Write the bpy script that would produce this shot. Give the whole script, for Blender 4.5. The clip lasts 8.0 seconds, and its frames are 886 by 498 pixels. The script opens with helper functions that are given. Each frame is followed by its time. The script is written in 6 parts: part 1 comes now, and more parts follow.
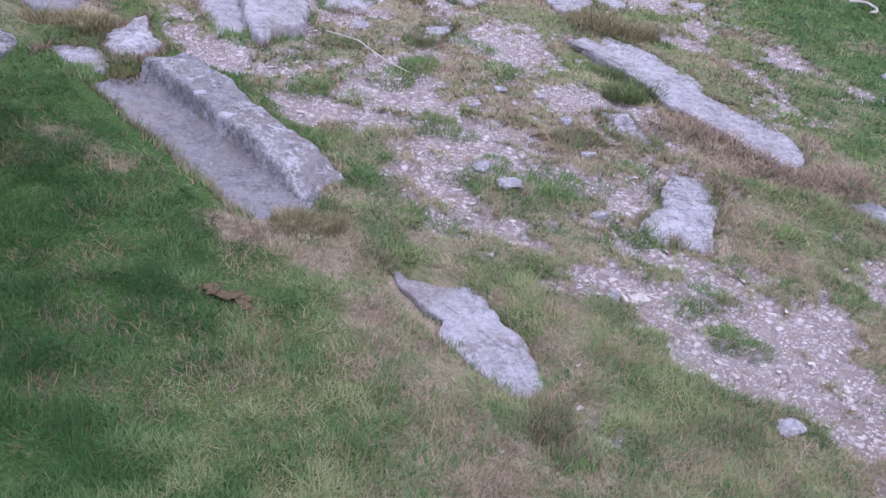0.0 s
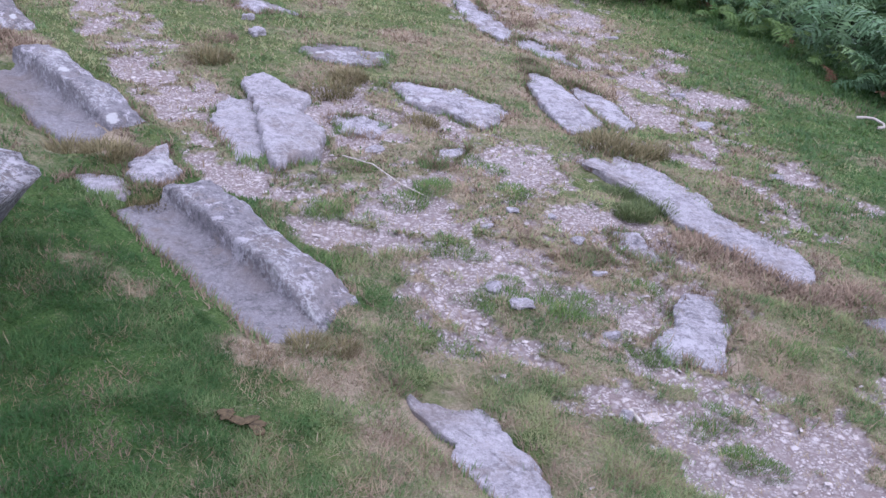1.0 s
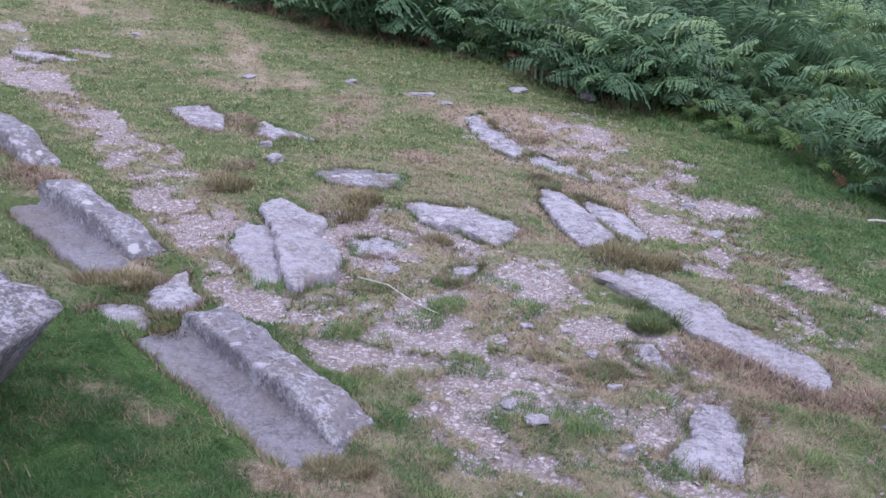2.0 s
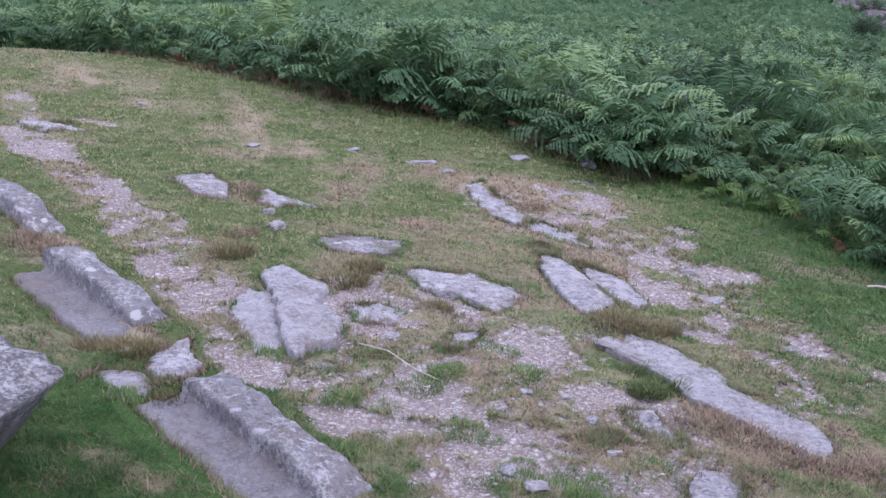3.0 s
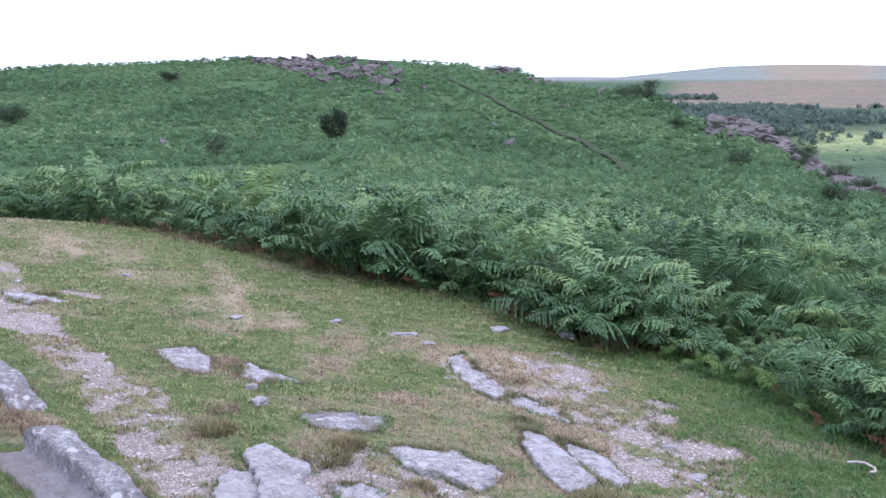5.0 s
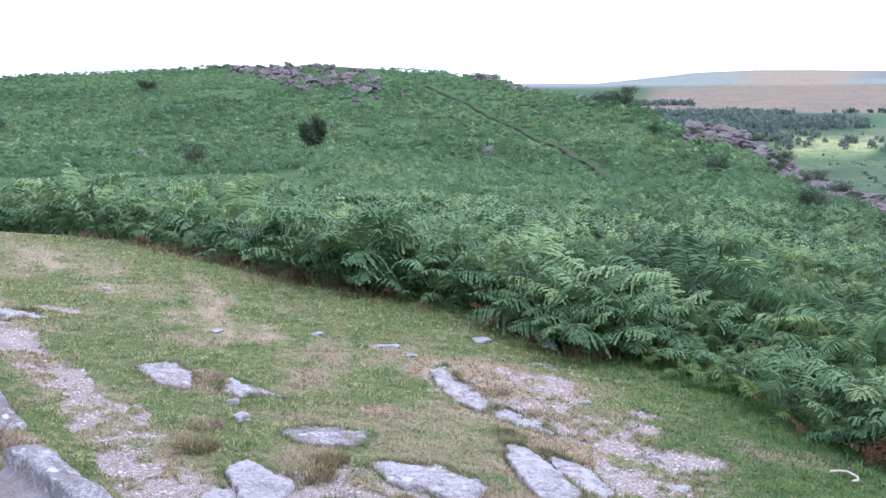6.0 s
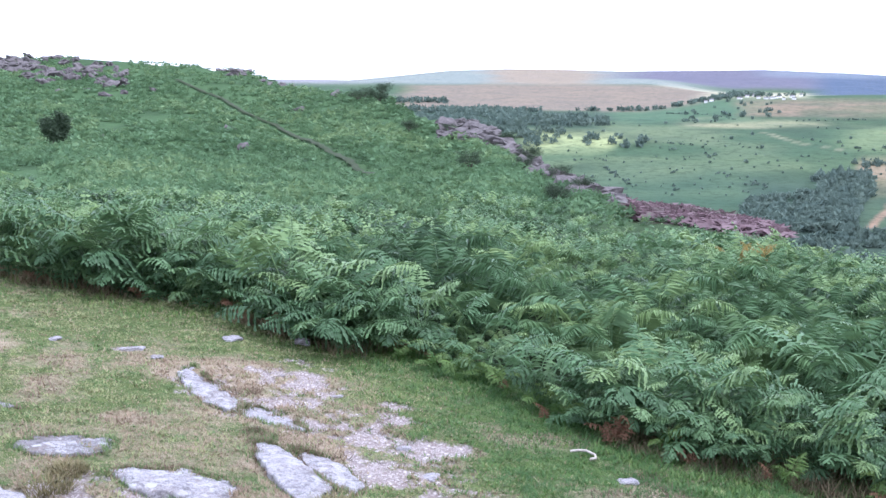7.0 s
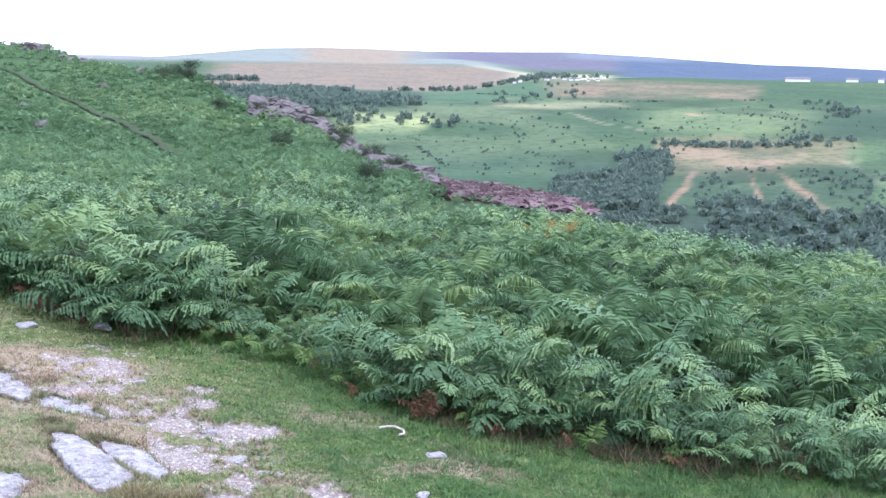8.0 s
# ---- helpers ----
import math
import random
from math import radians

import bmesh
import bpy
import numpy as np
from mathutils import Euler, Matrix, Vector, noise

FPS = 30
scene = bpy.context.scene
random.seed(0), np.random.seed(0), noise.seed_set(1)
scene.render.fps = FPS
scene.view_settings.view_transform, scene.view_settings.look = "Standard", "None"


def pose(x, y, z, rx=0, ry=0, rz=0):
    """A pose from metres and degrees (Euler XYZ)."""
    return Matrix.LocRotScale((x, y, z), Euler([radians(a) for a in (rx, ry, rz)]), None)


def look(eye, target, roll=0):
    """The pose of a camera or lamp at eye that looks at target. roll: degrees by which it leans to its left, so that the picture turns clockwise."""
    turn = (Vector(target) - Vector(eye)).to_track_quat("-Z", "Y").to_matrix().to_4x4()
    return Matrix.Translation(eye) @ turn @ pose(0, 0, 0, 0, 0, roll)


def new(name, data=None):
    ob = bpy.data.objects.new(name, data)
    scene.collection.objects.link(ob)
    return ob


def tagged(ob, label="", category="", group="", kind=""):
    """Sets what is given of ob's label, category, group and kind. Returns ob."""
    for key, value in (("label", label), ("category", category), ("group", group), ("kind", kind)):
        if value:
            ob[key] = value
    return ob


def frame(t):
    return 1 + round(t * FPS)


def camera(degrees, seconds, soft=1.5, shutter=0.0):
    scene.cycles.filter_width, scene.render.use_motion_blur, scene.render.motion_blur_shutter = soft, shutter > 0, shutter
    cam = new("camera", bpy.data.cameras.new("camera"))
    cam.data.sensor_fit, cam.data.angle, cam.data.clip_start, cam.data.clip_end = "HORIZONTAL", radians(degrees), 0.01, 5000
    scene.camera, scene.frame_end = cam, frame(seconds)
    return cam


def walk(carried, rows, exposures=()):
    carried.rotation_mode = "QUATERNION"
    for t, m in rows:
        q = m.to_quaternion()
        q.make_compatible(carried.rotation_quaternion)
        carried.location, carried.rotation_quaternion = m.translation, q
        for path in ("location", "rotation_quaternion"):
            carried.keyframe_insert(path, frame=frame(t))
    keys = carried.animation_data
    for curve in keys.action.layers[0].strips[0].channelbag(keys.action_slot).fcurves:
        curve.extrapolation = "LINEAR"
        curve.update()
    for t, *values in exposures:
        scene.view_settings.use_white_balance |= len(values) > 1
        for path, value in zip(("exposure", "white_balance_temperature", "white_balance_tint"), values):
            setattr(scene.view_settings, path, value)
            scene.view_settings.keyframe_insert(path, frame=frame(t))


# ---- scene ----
cam = camera(43.6, 8.0)
PATH = [
    (0, (0.213, -0.128, 1.708), (0.171, 1.576, 0.662), 3.61),
    (0.5, (0.225, -0.14, 1.731), (0.162, 1.606, 0.756), 3.0),
    (1, (0.237, -0.149, 1.757), (0.144, 1.649, 0.886), 2.23),
    (1.5, (0.261, -0.168, 1.785), (0.139, 1.671, 1.008), 0.81),
    (2, (0.286, -0.198, 1.811), (0.138, 1.674, 1.124), -0.25),
    (2.2, (0.291, -0.205, 1.811), (0.145, 1.681, 1.161), -0.09),
    (3.5, (0.309, -0.25, 1.846), (0.147, 1.677, 1.336), -0.53),
    (4, (0.294, -0.273, 1.895), (0.145, 1.682, 1.501), -0.23),
    (4.5, (0.292, -0.295, 1.913), (0.163, 1.675, 1.595), -0.08),
    (6, (0.269, -0.272, 1.963), (0.185, 1.707, 1.682), -0.37),
    (6.5, (0.297, -0.256, 1.956), (0.395, 1.722, 1.68), 0.05),
    (7, (0.341, -0.242, 1.947), (0.688, 1.707, 1.659), 0.26),
    (7.5, (0.372, -0.241, 1.94), (0.91, 1.661, 1.637), 0.62),
    (8, (0.394, -0.24, 1.936), (1.062, 1.618, 1.615), 0.96),
]
EXPOSURE = [(0.0, 0.28, 5480, 27), (2.0, 0.18, 5530, 27), (3.5, 0.10, 5550, 25), (4.5, 0.24, 5550, 22), (6.5, 0.68, 5500, 19), (8.0, 0.84, 5520, 18)]
walk(cam, [(t, look(eye, target, roll)) for t, eye, target, roll in PATH],
     exposures=EXPOSURE)


# ---------------------------------------------------------------- world, sun, exposure
def build_world():
    world = bpy.data.worlds.new("moor_sky")
    world.use_nodes = True
    nt = world.node_tree
    nt.nodes.clear()
    out = nt.nodes.new("ShaderNodeOutputWorld")
    bg = nt.nodes.new("ShaderNodeBackground")
    sky = nt.nodes.new("ShaderNodeTexSky")
    sky.sky_type = "NISHITA"
    sky.sun_disc = False
    sky.sun_elevation, sky.sun_rotation = radians(SUN_EL), radians(SUN_AZ)
    sky.dust_density, sky.air_density = 3.0, 1.2
    coord = nt.nodes.new("ShaderNodeTexCoord")
    stretch = nt.nodes.new("ShaderNodeMapping")
    stretch.inputs["Scale"].default_value = (1.0, 1.0, 5.0)
    clouds = nt.nodes.new("ShaderNodeTexNoise")
    clouds.inputs["Scale"].default_value = 2.2
    clouds.inputs["Detail"].default_value = 6.0
    ramp = nt.nodes.new("ShaderNodeMapRange")
    ramp.inputs["From Min"].default_value, ramp.inputs["From Max"].default_value = 0.22, 0.5
    ramp.inputs["To Min"].default_value, ramp.inputs["To Max"].default_value = 0.35, 1.0
    mix = nt.nodes.new("ShaderNodeMix")
    mix.data_type = "RGBA"
    mix.inputs["B"].default_value = CLOUD
    nt.links.new(coord.outputs["Generated"], stretch.inputs["Vector"])
    nt.links.new(stretch.outputs["Vector"], clouds.inputs["Vector"])
    nt.links.new(clouds.outputs["Fac"], ramp.inputs["Value"])
    nt.links.new(ramp.outputs["Result"], mix.inputs["Factor"])
    nt.links.new(sky.outputs["Color"], mix.inputs["A"])
    nt.links.new(mix.outputs["Result"], bg.inputs["Color"])
    bg.inputs["Strength"].default_value = SKY
    nt.links.new(bg.outputs["Background"], out.inputs["Surface"])
    scene.world = world


SUN_AZ, SUN_EL, SKY = 122.0, 58.0, 0.15
CLOUD = (11.0, 11.2, 11.8, 1.0)
build_world()
sun_data = bpy.data.lights.new("sun", "SUN")
sun_data.energy, sun_data.angle, sun_data.color = 1.5, radians(22), (1.0, 0.96, 0.9)
sun = new("sun", sun_data)
sun.matrix_world = look((0, 0, 0), (-math.sin(radians(SUN_AZ)) * math.cos(radians(SUN_EL)),
                                    -math.cos(radians(SUN_AZ)) * math.cos(radians(SUN_EL)), -math.sin(radians(SUN_EL))))
sun.location = (0, 0, 60)

# ---------------------------------------------------------------- numbers and noise
rng = np.random.default_rng(7)


def vnoise(x, y, size, seed=0):
    """Smooth value noise in 0..1 on a lattice of that size."""
    x, y = np.asarray(x, float) / size + 137.0 + seed * 17.31, np.asarray(y, float) / size + 211.0 + seed * 5.77
    xi, yi = np.floor(x), np.floor(y)
    fx, fy = x - xi, y - yi
    fx, fy = fx * fx * (3 - 2 * fx), fy * fy * (3 - 2 * fy)

    def corner(a, b):
        v = np.sin(a * 127.1 + b * 311.7 + seed * 74.7) * 43758.5453
        return v - np.floor(v)

    top = corner(xi, yi) * (1 - fx) + corner(xi + 1, yi) * fx
    low = corner(xi, yi + 1) * (1 - fx) + corner(xi + 1, yi + 1) * fx
    return top * (1 - fy) + low * fy


def fbm(x, y, size, octaves=3, seed=0):
    total, weight, amp = 0.0, 0.0, 1.0
    for k in range(octaves):
        total = total + amp * vnoise(x, y, size / 2 ** k, seed + k * 3)
        weight += amp
        amp *= 0.55
    return total / weight


def smooth(a, b, v):
    s = np.clip((np.asarray(v, float) - a) / (b - a), 0, 1)
    return s * s * (3 - 2 * s)


def capsule(x, y, x0, y0, x1, y1):
    """Distance of points to a segment."""
    dx, dy = x1 - x0, y1 - y0
    s = np.clip(((x - x0) * dx + (y - y0) * dy) / (dx * dx + dy * dy + 1e-9), 0, 1)
    return np.hypot(x - x0 - s * dx, y - y0 - s * dy)


# ---------------------------------------------------------------- the lie of the land
OX, OY = 0.3, -0.25                # the viewpoint on the mound
SLOPE = -0.121                     # the old track bed falls gently to the east
# skyline of the near hill: azimuth, distance, height angle of the ground
CREST_AZ = [-60, -40, -25.2, -21.9, -18.5, -15.75, -13.8, -10.4, -8.7, -6.4, -5, -3.3, -1.5, 0.2, 1.3, 2.4, 5, 7, 8, 8.9, 10, 11.5, 12.6, 13.8, 15.2, 16.5, 17.6, 19, 20, 21.4, 23, 24.8, 26.4, 27.8, 31.8, 34.6, 37.4, 42, 60, 90]
CREST_R = [170, 170, 160, 158, 156, 154, 152, 150, 149, 148, 147, 146, 143, 140, 136, 131, 122, 114, 110, 106, 102, 96, 90, 83, 75, 68, 62, 57, 54, 51, 48, 44, 41, 39, 36, 34, 33, 32, 30, 30]
CREST_EL = [0.5, 0.6, 0.74, 0.9, 1.02, 1.12, 1.28, 1.32, 1.3, 1.16, 1.16, 1.08, 0.92, 0.74, 0.3, 0.02, -0.22, -0.47, -1.1, -1.6, -1.75, -1.75, -2.25, -2.95, -4.05, -4.5, -5.0, -5.6, -5.78, -5.84, -6.0, -6.3, -6.62, -7.38, -7.66, -7.95, -8.35, -8.45, -9, -9]
DIP_AZ = [-60, -25, -17, -5, 0.5, 3, 7, 11, 14.5, 18, 22, 27, 35, 90]
DIP = [4.5, 5.0, 5.2, 5.3, 5.0, 4.4, 3.6, 2.6, 1.4, 0.8, 0.3, 0, -0.1, 0]
HORIZON_AZ = [-60, 0, 3.3, 6, 10.4, 13.2, 15.8, 19, 23, 26, 30, 32.8, 35.5, 38, 41, 60]
HORIZON_EL = [0.2, 0.0, 0.12, 0.42, 0.88, 0.97, 0.95, 0.87, 0.91, 0.95, 0.78, 0.61, 0.46, 0.42, 0.3, 0.3]


def polar(x, y):
    return np.degrees(np.arctan2(x - OX, y - OY)), np.hypot(x - OX, y - OY)


def place(az, r):
    return OX + r * np.sin(np.radians(az)), OY + r * np.cos(np.radians(az))


def land(x, y):
    """Height of the bare ground, without its fine relief."""
    x, y = np.asarray(x, float), np.asarray(y, float)
    az, r = polar(x, y)
    a = np.clip(az, -60, 90)
    near = SLOPE * x + 0.03 * (fbm(x, y, 1.7, 2, 5) - 0.5)
    rc = np.interp(a, CREST_AZ, CREST_R)
    zc = 1.95 + rc * np.tan(np.radians(np.interp(a, CREST_AZ, CREST_EL))) - np.interp(a, [-10, 0, 6, 9, 18, 20, 26, 28, 32], [-0.25, -0.2, 0.1, 0.0, -0.05, 0.3, 0.3, 0.5, 0.65])
    px, py = place(az, 12.0)
    s = np.clip((r - 12) / (rc - 12), 0, 1)
    hill = SLOPE * px * (1 - s) + zc * s - np.interp(a, DIP_AZ, DIP) * 4 * s * (1 - s)
    hill = hill + smooth(20, 60, r) * 0.9 * (fbm(x, y, 14, 3, 9) - 0.5)
    west = smooth(20, 25, a)
    valley = np.interp(a, [-20, 5, 60], [-25, -75, -80])
    far_z = [valley, -62 + 0 * a, -34 + 0 * a, -24 + 17 * west, 18 - 28 * west,
             1.95 + 4200 * np.tan(np.radians(np.interp(a, HORIZON_AZ, HORIZON_EL)))]
    far_r = [350, 600, 1000, 1500, 2500, 4200]
    lift = smooth(-0.35, 1, 0.0)
    far = zc + (far_z[0] - zc) * np.clip((smooth(-0.35, 1, (r - rc) / (350 - rc)) - lift) / (1 - lift), 0, 1)
    for k in range(5):
        s2 = np.clip((r - far_r[k]) / (far_r[k + 1] - far_r[k]), 0, 1)
        s2 = 0.5 * s2 + 0.5 * s2 * s2 * (3 - 2 * s2)
        far = np.where(r > far_r[k], far_z[k] + (far_z[k + 1] - far_z[k]) * s2, far)
    far = far + smooth(300, 700, r) * (1 - smooth(3000, 4200, r)) * 9 * (fbm(x, y, 260, 3, 21) - 0.5)
    return np.where(r < 12, near, np.where(r < rc, hill, far))


# bare gravel: x0, y0, x1, y1, half width, how bare
GRAVEL = [
    (-3.9, 8.4, -3.0, 7.0, 0.16, 0.6), (-3.3, 7.15, -1.9, 5.6, 0.19, 0.70), (-1.9, 5.6, -1.2, 4.6, 0.24, 0.71), (-1.2, 4.6, -0.8, 3.9, 0.18, 0.85),
    (-0.63, 3.74, -0.06, 3.66, 0.14, 0.75), (-0.51, 3.78, -0.22, 3.15, 0.08, 0.62), (-0.5, 4.6, -0.05, 4.25, 0.27, 0.8), (-0.75, 3.82, -0.1, 3.76, 0.18, 0.68), (-0.02, 3.13, 0.3, 2.89, 0.08, 0.8),
    (0.3, 2.89, 0.43, 2.75, 0.08, 0.75), (0.14, 3.98, 0.51, 3.88, 0.17, 0.75), (0.29, 3.66, 0.5, 3.46, 0.13, 0.62), (0.5, 3.5, 0.84, 3.58, 0.16, 0.76),
    (0.5, 3.86, 0.75, 3.84, 0.14, 0.72), (0.6, 2.72, 0.94, 2.4, 0.09, 0.76), (1.2, 2.8, 1.6, 3.15, 0.2, 0.6), (1.0, 2.5, 1.33, 2.71, 0.18, 0.76),
    (1.0, 2.3, 1.5, 2.15, 0.22, 0.72), (1.35, 2.5, 1.65, 2.9, 0.25, 0.66), (0.28, 6.52, 0.68, 6.25, 0.15, 0.9), (0.6, 6.35, 0.75, 5.9, 0.2, 0.64),
    (1.13, 6.67, 1.13, 5.77, 0.2, 0.55), (1.55, 5.98, 1.6, 5.9, 0.1, 0.75), (1.05, 4.98, 1.2, 4.85, 0.1, 0.8), (0.2, 7.1, 0.75, 7.25, 0.28, 0.55),
    (1.25, 6.8, 1.32, 6.75, 0.09, 0.75), (1.28, 5.5, 1.34, 5.45, 0.08, 0.75), (-0.4, 4.6, 0.6, 3.4, 0.6, 0.62), (0.6, 3.4, 1.4, 2.4, 0.5, 0.62),
    (0.3, 7.1, 1.2, 5.6, 0.48, 0.60), (-0.6, 4.0, 0.4, 2.85, 0.35, 0.54), (1.2, 5.6, 1.7, 4.4, 0.35, 0.42), (-0.55, 7.8, -0.45, 7.75, 0.1, 0.7), (0.72, 7.35, 0.75, 7.3, 0.1, 0.75), (-3.05, 7.8, -2.85, 7.75, 0.08, 0.8),
]
# trodden brown earth and dead grass
DRY = [
    (-2.6, 10.1, -2.0, 8.45, 0.12, 0.7), (-2.0, 8.45, -1.7, 7.6, 0.12, 1.0), (-4.99, 10.6, -3.4, 9.7, 0.5, 0.42), (-0.22, 2.56, 0.0, 2.35, 0.12, 0.9),
    (0.1, 2.15, 0.5, 1.7, 0.2, 0.75), (0.5, 2.0, 0.55, 2.5, 0.16, 0.6), (0.96, 3.84, 1.19, 3.64, 0.12, 1.0), (1.19, 3.64, 1.47, 3.6, 0.12, 1.0), (1.2, 4.05, 1.55, 3.95, 0.07, 0.6),
    (-2.6, 8.0, -1.6, 7.6, 0.35, 0.4), (-1.09, 2.94, -0.84, 2.8, 0.05, 0.8), (-1.58, 6.48, -1.46, 6.4, 0.1, 0.9), (0.4, 1.75, 1.2, 1.65, 0.3, 0.65),
    (-1.43, 3.96, -1.16, 3.82, 0.11, 1.0), (-2.1, 4.9, -2.0, 4.75, 0.15, 0.8), (0.35, 7.3, 1.0, 5.9, 0.45, 0.5), (0.2, 7.25, 0.45, 6.6, 0.1, 0.9), (1.0, 5.9, 1.6, 4.7, 0.3, 0.5),
    (-0.6, 4.3, 0.6, 3.3, 0.5, 0.45), (0.5, 3.2, 1.5, 2.2, 0.45, 0.55), (-0.55, 2.58, -0.4, 2.56, 0.06, 0.7), (-0.95, 4.82, -0.9, 4.7, 0.08, 0.9),
]


def bare_mask(x, y):
    """0 turf .. 1 gravel, and 0 .. 1 dead grass."""
    n = 0.42 * vnoise(x, y, 0.23, 31) + 0.33 * vnoise(x, y, 0.09, 32) + 0.25 * vnoise(x, y, 0.035, 33)
    n = 0.5 + 1.75 * (n - 0.5) + 0.06 * (vnoise(x, y, 0.012, 34) - 0.5)
    gravel, dry = np.zeros_like(n), np.zeros_like(n)
    for x0, y0, x1, y1, w, k in GRAVEL:
        gravel = np.maximum(gravel, k * (1 - smooth(0.5 * w, 1.5 * w, capsule(x, y, x0, y0, x1, y1))))
    for x0, y0, x1, y1, w, k in DRY:
        dry = np.maximum(dry, k * (1 - smooth(0.5 * w, 1.6 * w, capsule(x, y, x0, y0, x1, y1))))
    speck = 0.20 * (1 - smooth(7, 10, np.hypot(x, y))) * smooth(0.1, 0.7, x) * (1 - smooth(1.5, 2.1, x))
    bare = smooth(0.36, 0.74, np.maximum(gravel, speck) + 1.25 * (n - 0.5) * (0.4 + 0.6 * np.minimum(1, 2.2 * np.maximum(gravel, speck)))) * smooth(0.2, -0.4, behind_edge(x, y))
    worn = 0.30 * smooth(-0.7, 0.5, x) * (1 - smooth(3.0, 9.0, y)) + 0.15 * smooth(3.6, 5.5, y) * (1 - smooth(0.7, 1.7, x)) * (1 - smooth(7.5, 9.5, y))
    dead = np.clip(dry * (0.55 + 0.9 * vnoise(x, y, 0.13, 43)) + worn + 0.6 * smooth(0.48, 0.75, fbm(x, y, 0.5, 3, 41)) + 0.45 * smooth(0.5, 0.72, fbm(0.6 * x, 1.6 * y, 0.8, 3, 46)) * smooth(4.5, 6.0, y) - 0.12 - 0.35 * smooth(0.5, 0.68, fbm(x, y, 0.75, 2, 47)), 0, 1)
    for x0, y0, x1, y1, w, depth in HOLLOWS:
        dead = np.maximum(dead, 0.9 * smooth(0.4, 0.8, vnoise(x, y, 0.16, 45)) * smooth(-0.9, -0.3, x + 0.5 * (y - 3.5)) * (1 - smooth(1.15 * w, 1.9 * w, capsule(x, y, x0, y0, x1, y1))))
    dead = np.maximum(dead, 0.75 * smooth(0.28, 0.6, gravel + 0.5 * (vnoise(x, y, 0.12, 48) - 0.5)) * (0.5 + 0.5 * vnoise(x, y, 0.3, 49)))
    az, r = polar(x, y)
    kept = smooth(-36, -34, az) * (1 - smooth(49, 51, az))
    return bare * kept, dead * (0.4 + 0.6 * kept)


# beds of the sunken stones: x0, y0, x1, y1, half width, depth
HOLLOWS = [
    (-0.98, 3.38, -0.40, 2.80, 0.14, 0.045), (-1.95, 4.45, -1.45, 3.88, 0.14, 0.045), (-0.98, 4.6, -0.78, 4.1, 0.10, 0.03),
    (-1.25, 3.58, -1.18, 3.5, 0.08, 0.02), (0.12, 2.42, 0.38, 2.12, 0.12, 0.025), (0.92, 3.33, 0.98, 3.0, 0.13, 0.022),
    (0.70, 4.48, 1.42, 3.74, 0.13, 0.025), (-0.2, 5.1, 0.18, 4.92, 0.10, 0.02), (0.42, 5.5, 0.64, 5.0, 0.11, 0.02), (0.60, 5.6, 0.90, 5.16, 0.10, 0.02),
    (-0.72, 5.52, -0.45, 5.47, 0.10, 0.02), (-1.8, 6.48, -1.65, 6.25, 0.12, 0.02), (-0.1, 7.25, 0.16, 6.5, 0.09, 0.02), (1.65, 3.45, 1.82, 3.3, 0.10, 0.02),
]


def surface(x, y, bare=None):
    """Height of the turf and gravel with their fine relief."""
    x, y = np.asarray(x, float), np.asarray(y, float)
    bare = bare_mask(x, y)[0] if bare is None else bare
    near = 1 - smooth(9, 14, np.hypot(x - OX, y - OY))
    z = land(x, y) + near * (0.02 * (fbm(x, y, 0.22, 3, 51) - 0.5) + 0.022 * (1 - bare) + bare * 0.016 * (vnoise(x, y, 0.045, 55) - 0.5)
                             + (1 - bare) * 0.014 * (vnoise(x, y, 0.07, 57) - 0.5))
    for x0, y0, x1, y1, w, depth in HOLLOWS:
        z = z - depth * (1 - smooth(w * 0.6, w * 1.25, capsule(x, y, x0, y0, x1, y1)))
    return z


# the foot of the bracken, from west to east
EDGE_X = [-40, -12, -8, -5.5, -3.4, -1.96, -0.9, 0.0, 0.7, 1.0, 1.2, 1.5, 1.75, 1.95, 2.2, 2.45, 2.7, 3.1, 3.7, 4.3, 5.2, 8, 14]
EDGE_Y = [24, 15.5, 13.3, 12.15, 11.05, 10.3, 9.8, 9.5, 8.75, 8.3, 8.35, 8.6, 8.2, 7.85, 7.35, 6.75, 6.3, 6.0, 5.65, 5.25, 5.05, 3.5, -0.3]


def behind_edge(x, y):
    return y - np.interp(x, EDGE_X, EDGE_Y)


# ---------------------------------------------------------------- materials
def material(name):
    mat = bpy.data.materials.new(name)
    mat.use_nodes = True
    nt = mat.node_tree
    bsdf = nt.nodes["Principled BSDF"]
    return mat, nt, bsdf


def node(nt, kind, **inputs):
    n = nt.nodes.new(kind)
    for key, value in inputs.items():
        n.inputs[key.replace("_", " ")].default_value = value
    return n


def noise_tex(nt, scale, detail=4.0, rough=0.55, vector=None):
    n = node(nt, "ShaderNodeTexNoise", Scale=scale, Detail=detail, Roughness=rough)
    if vector is not None:
        nt.links.new(vector, n.inputs["Vector"])
    return n.outputs["Fac"]


def span(nt, value, a, b, c=0.0, d=1.0):
    n = nt.nodes.new("ShaderNodeMapRange")
    for key, v in (("From Min", a), ("From Max", b), ("To Min", c), ("To Max", d)):
        n.inputs[key].default_value = v
    nt.links.new(value, n.inputs["Value"])
    return n.outputs["Result"]


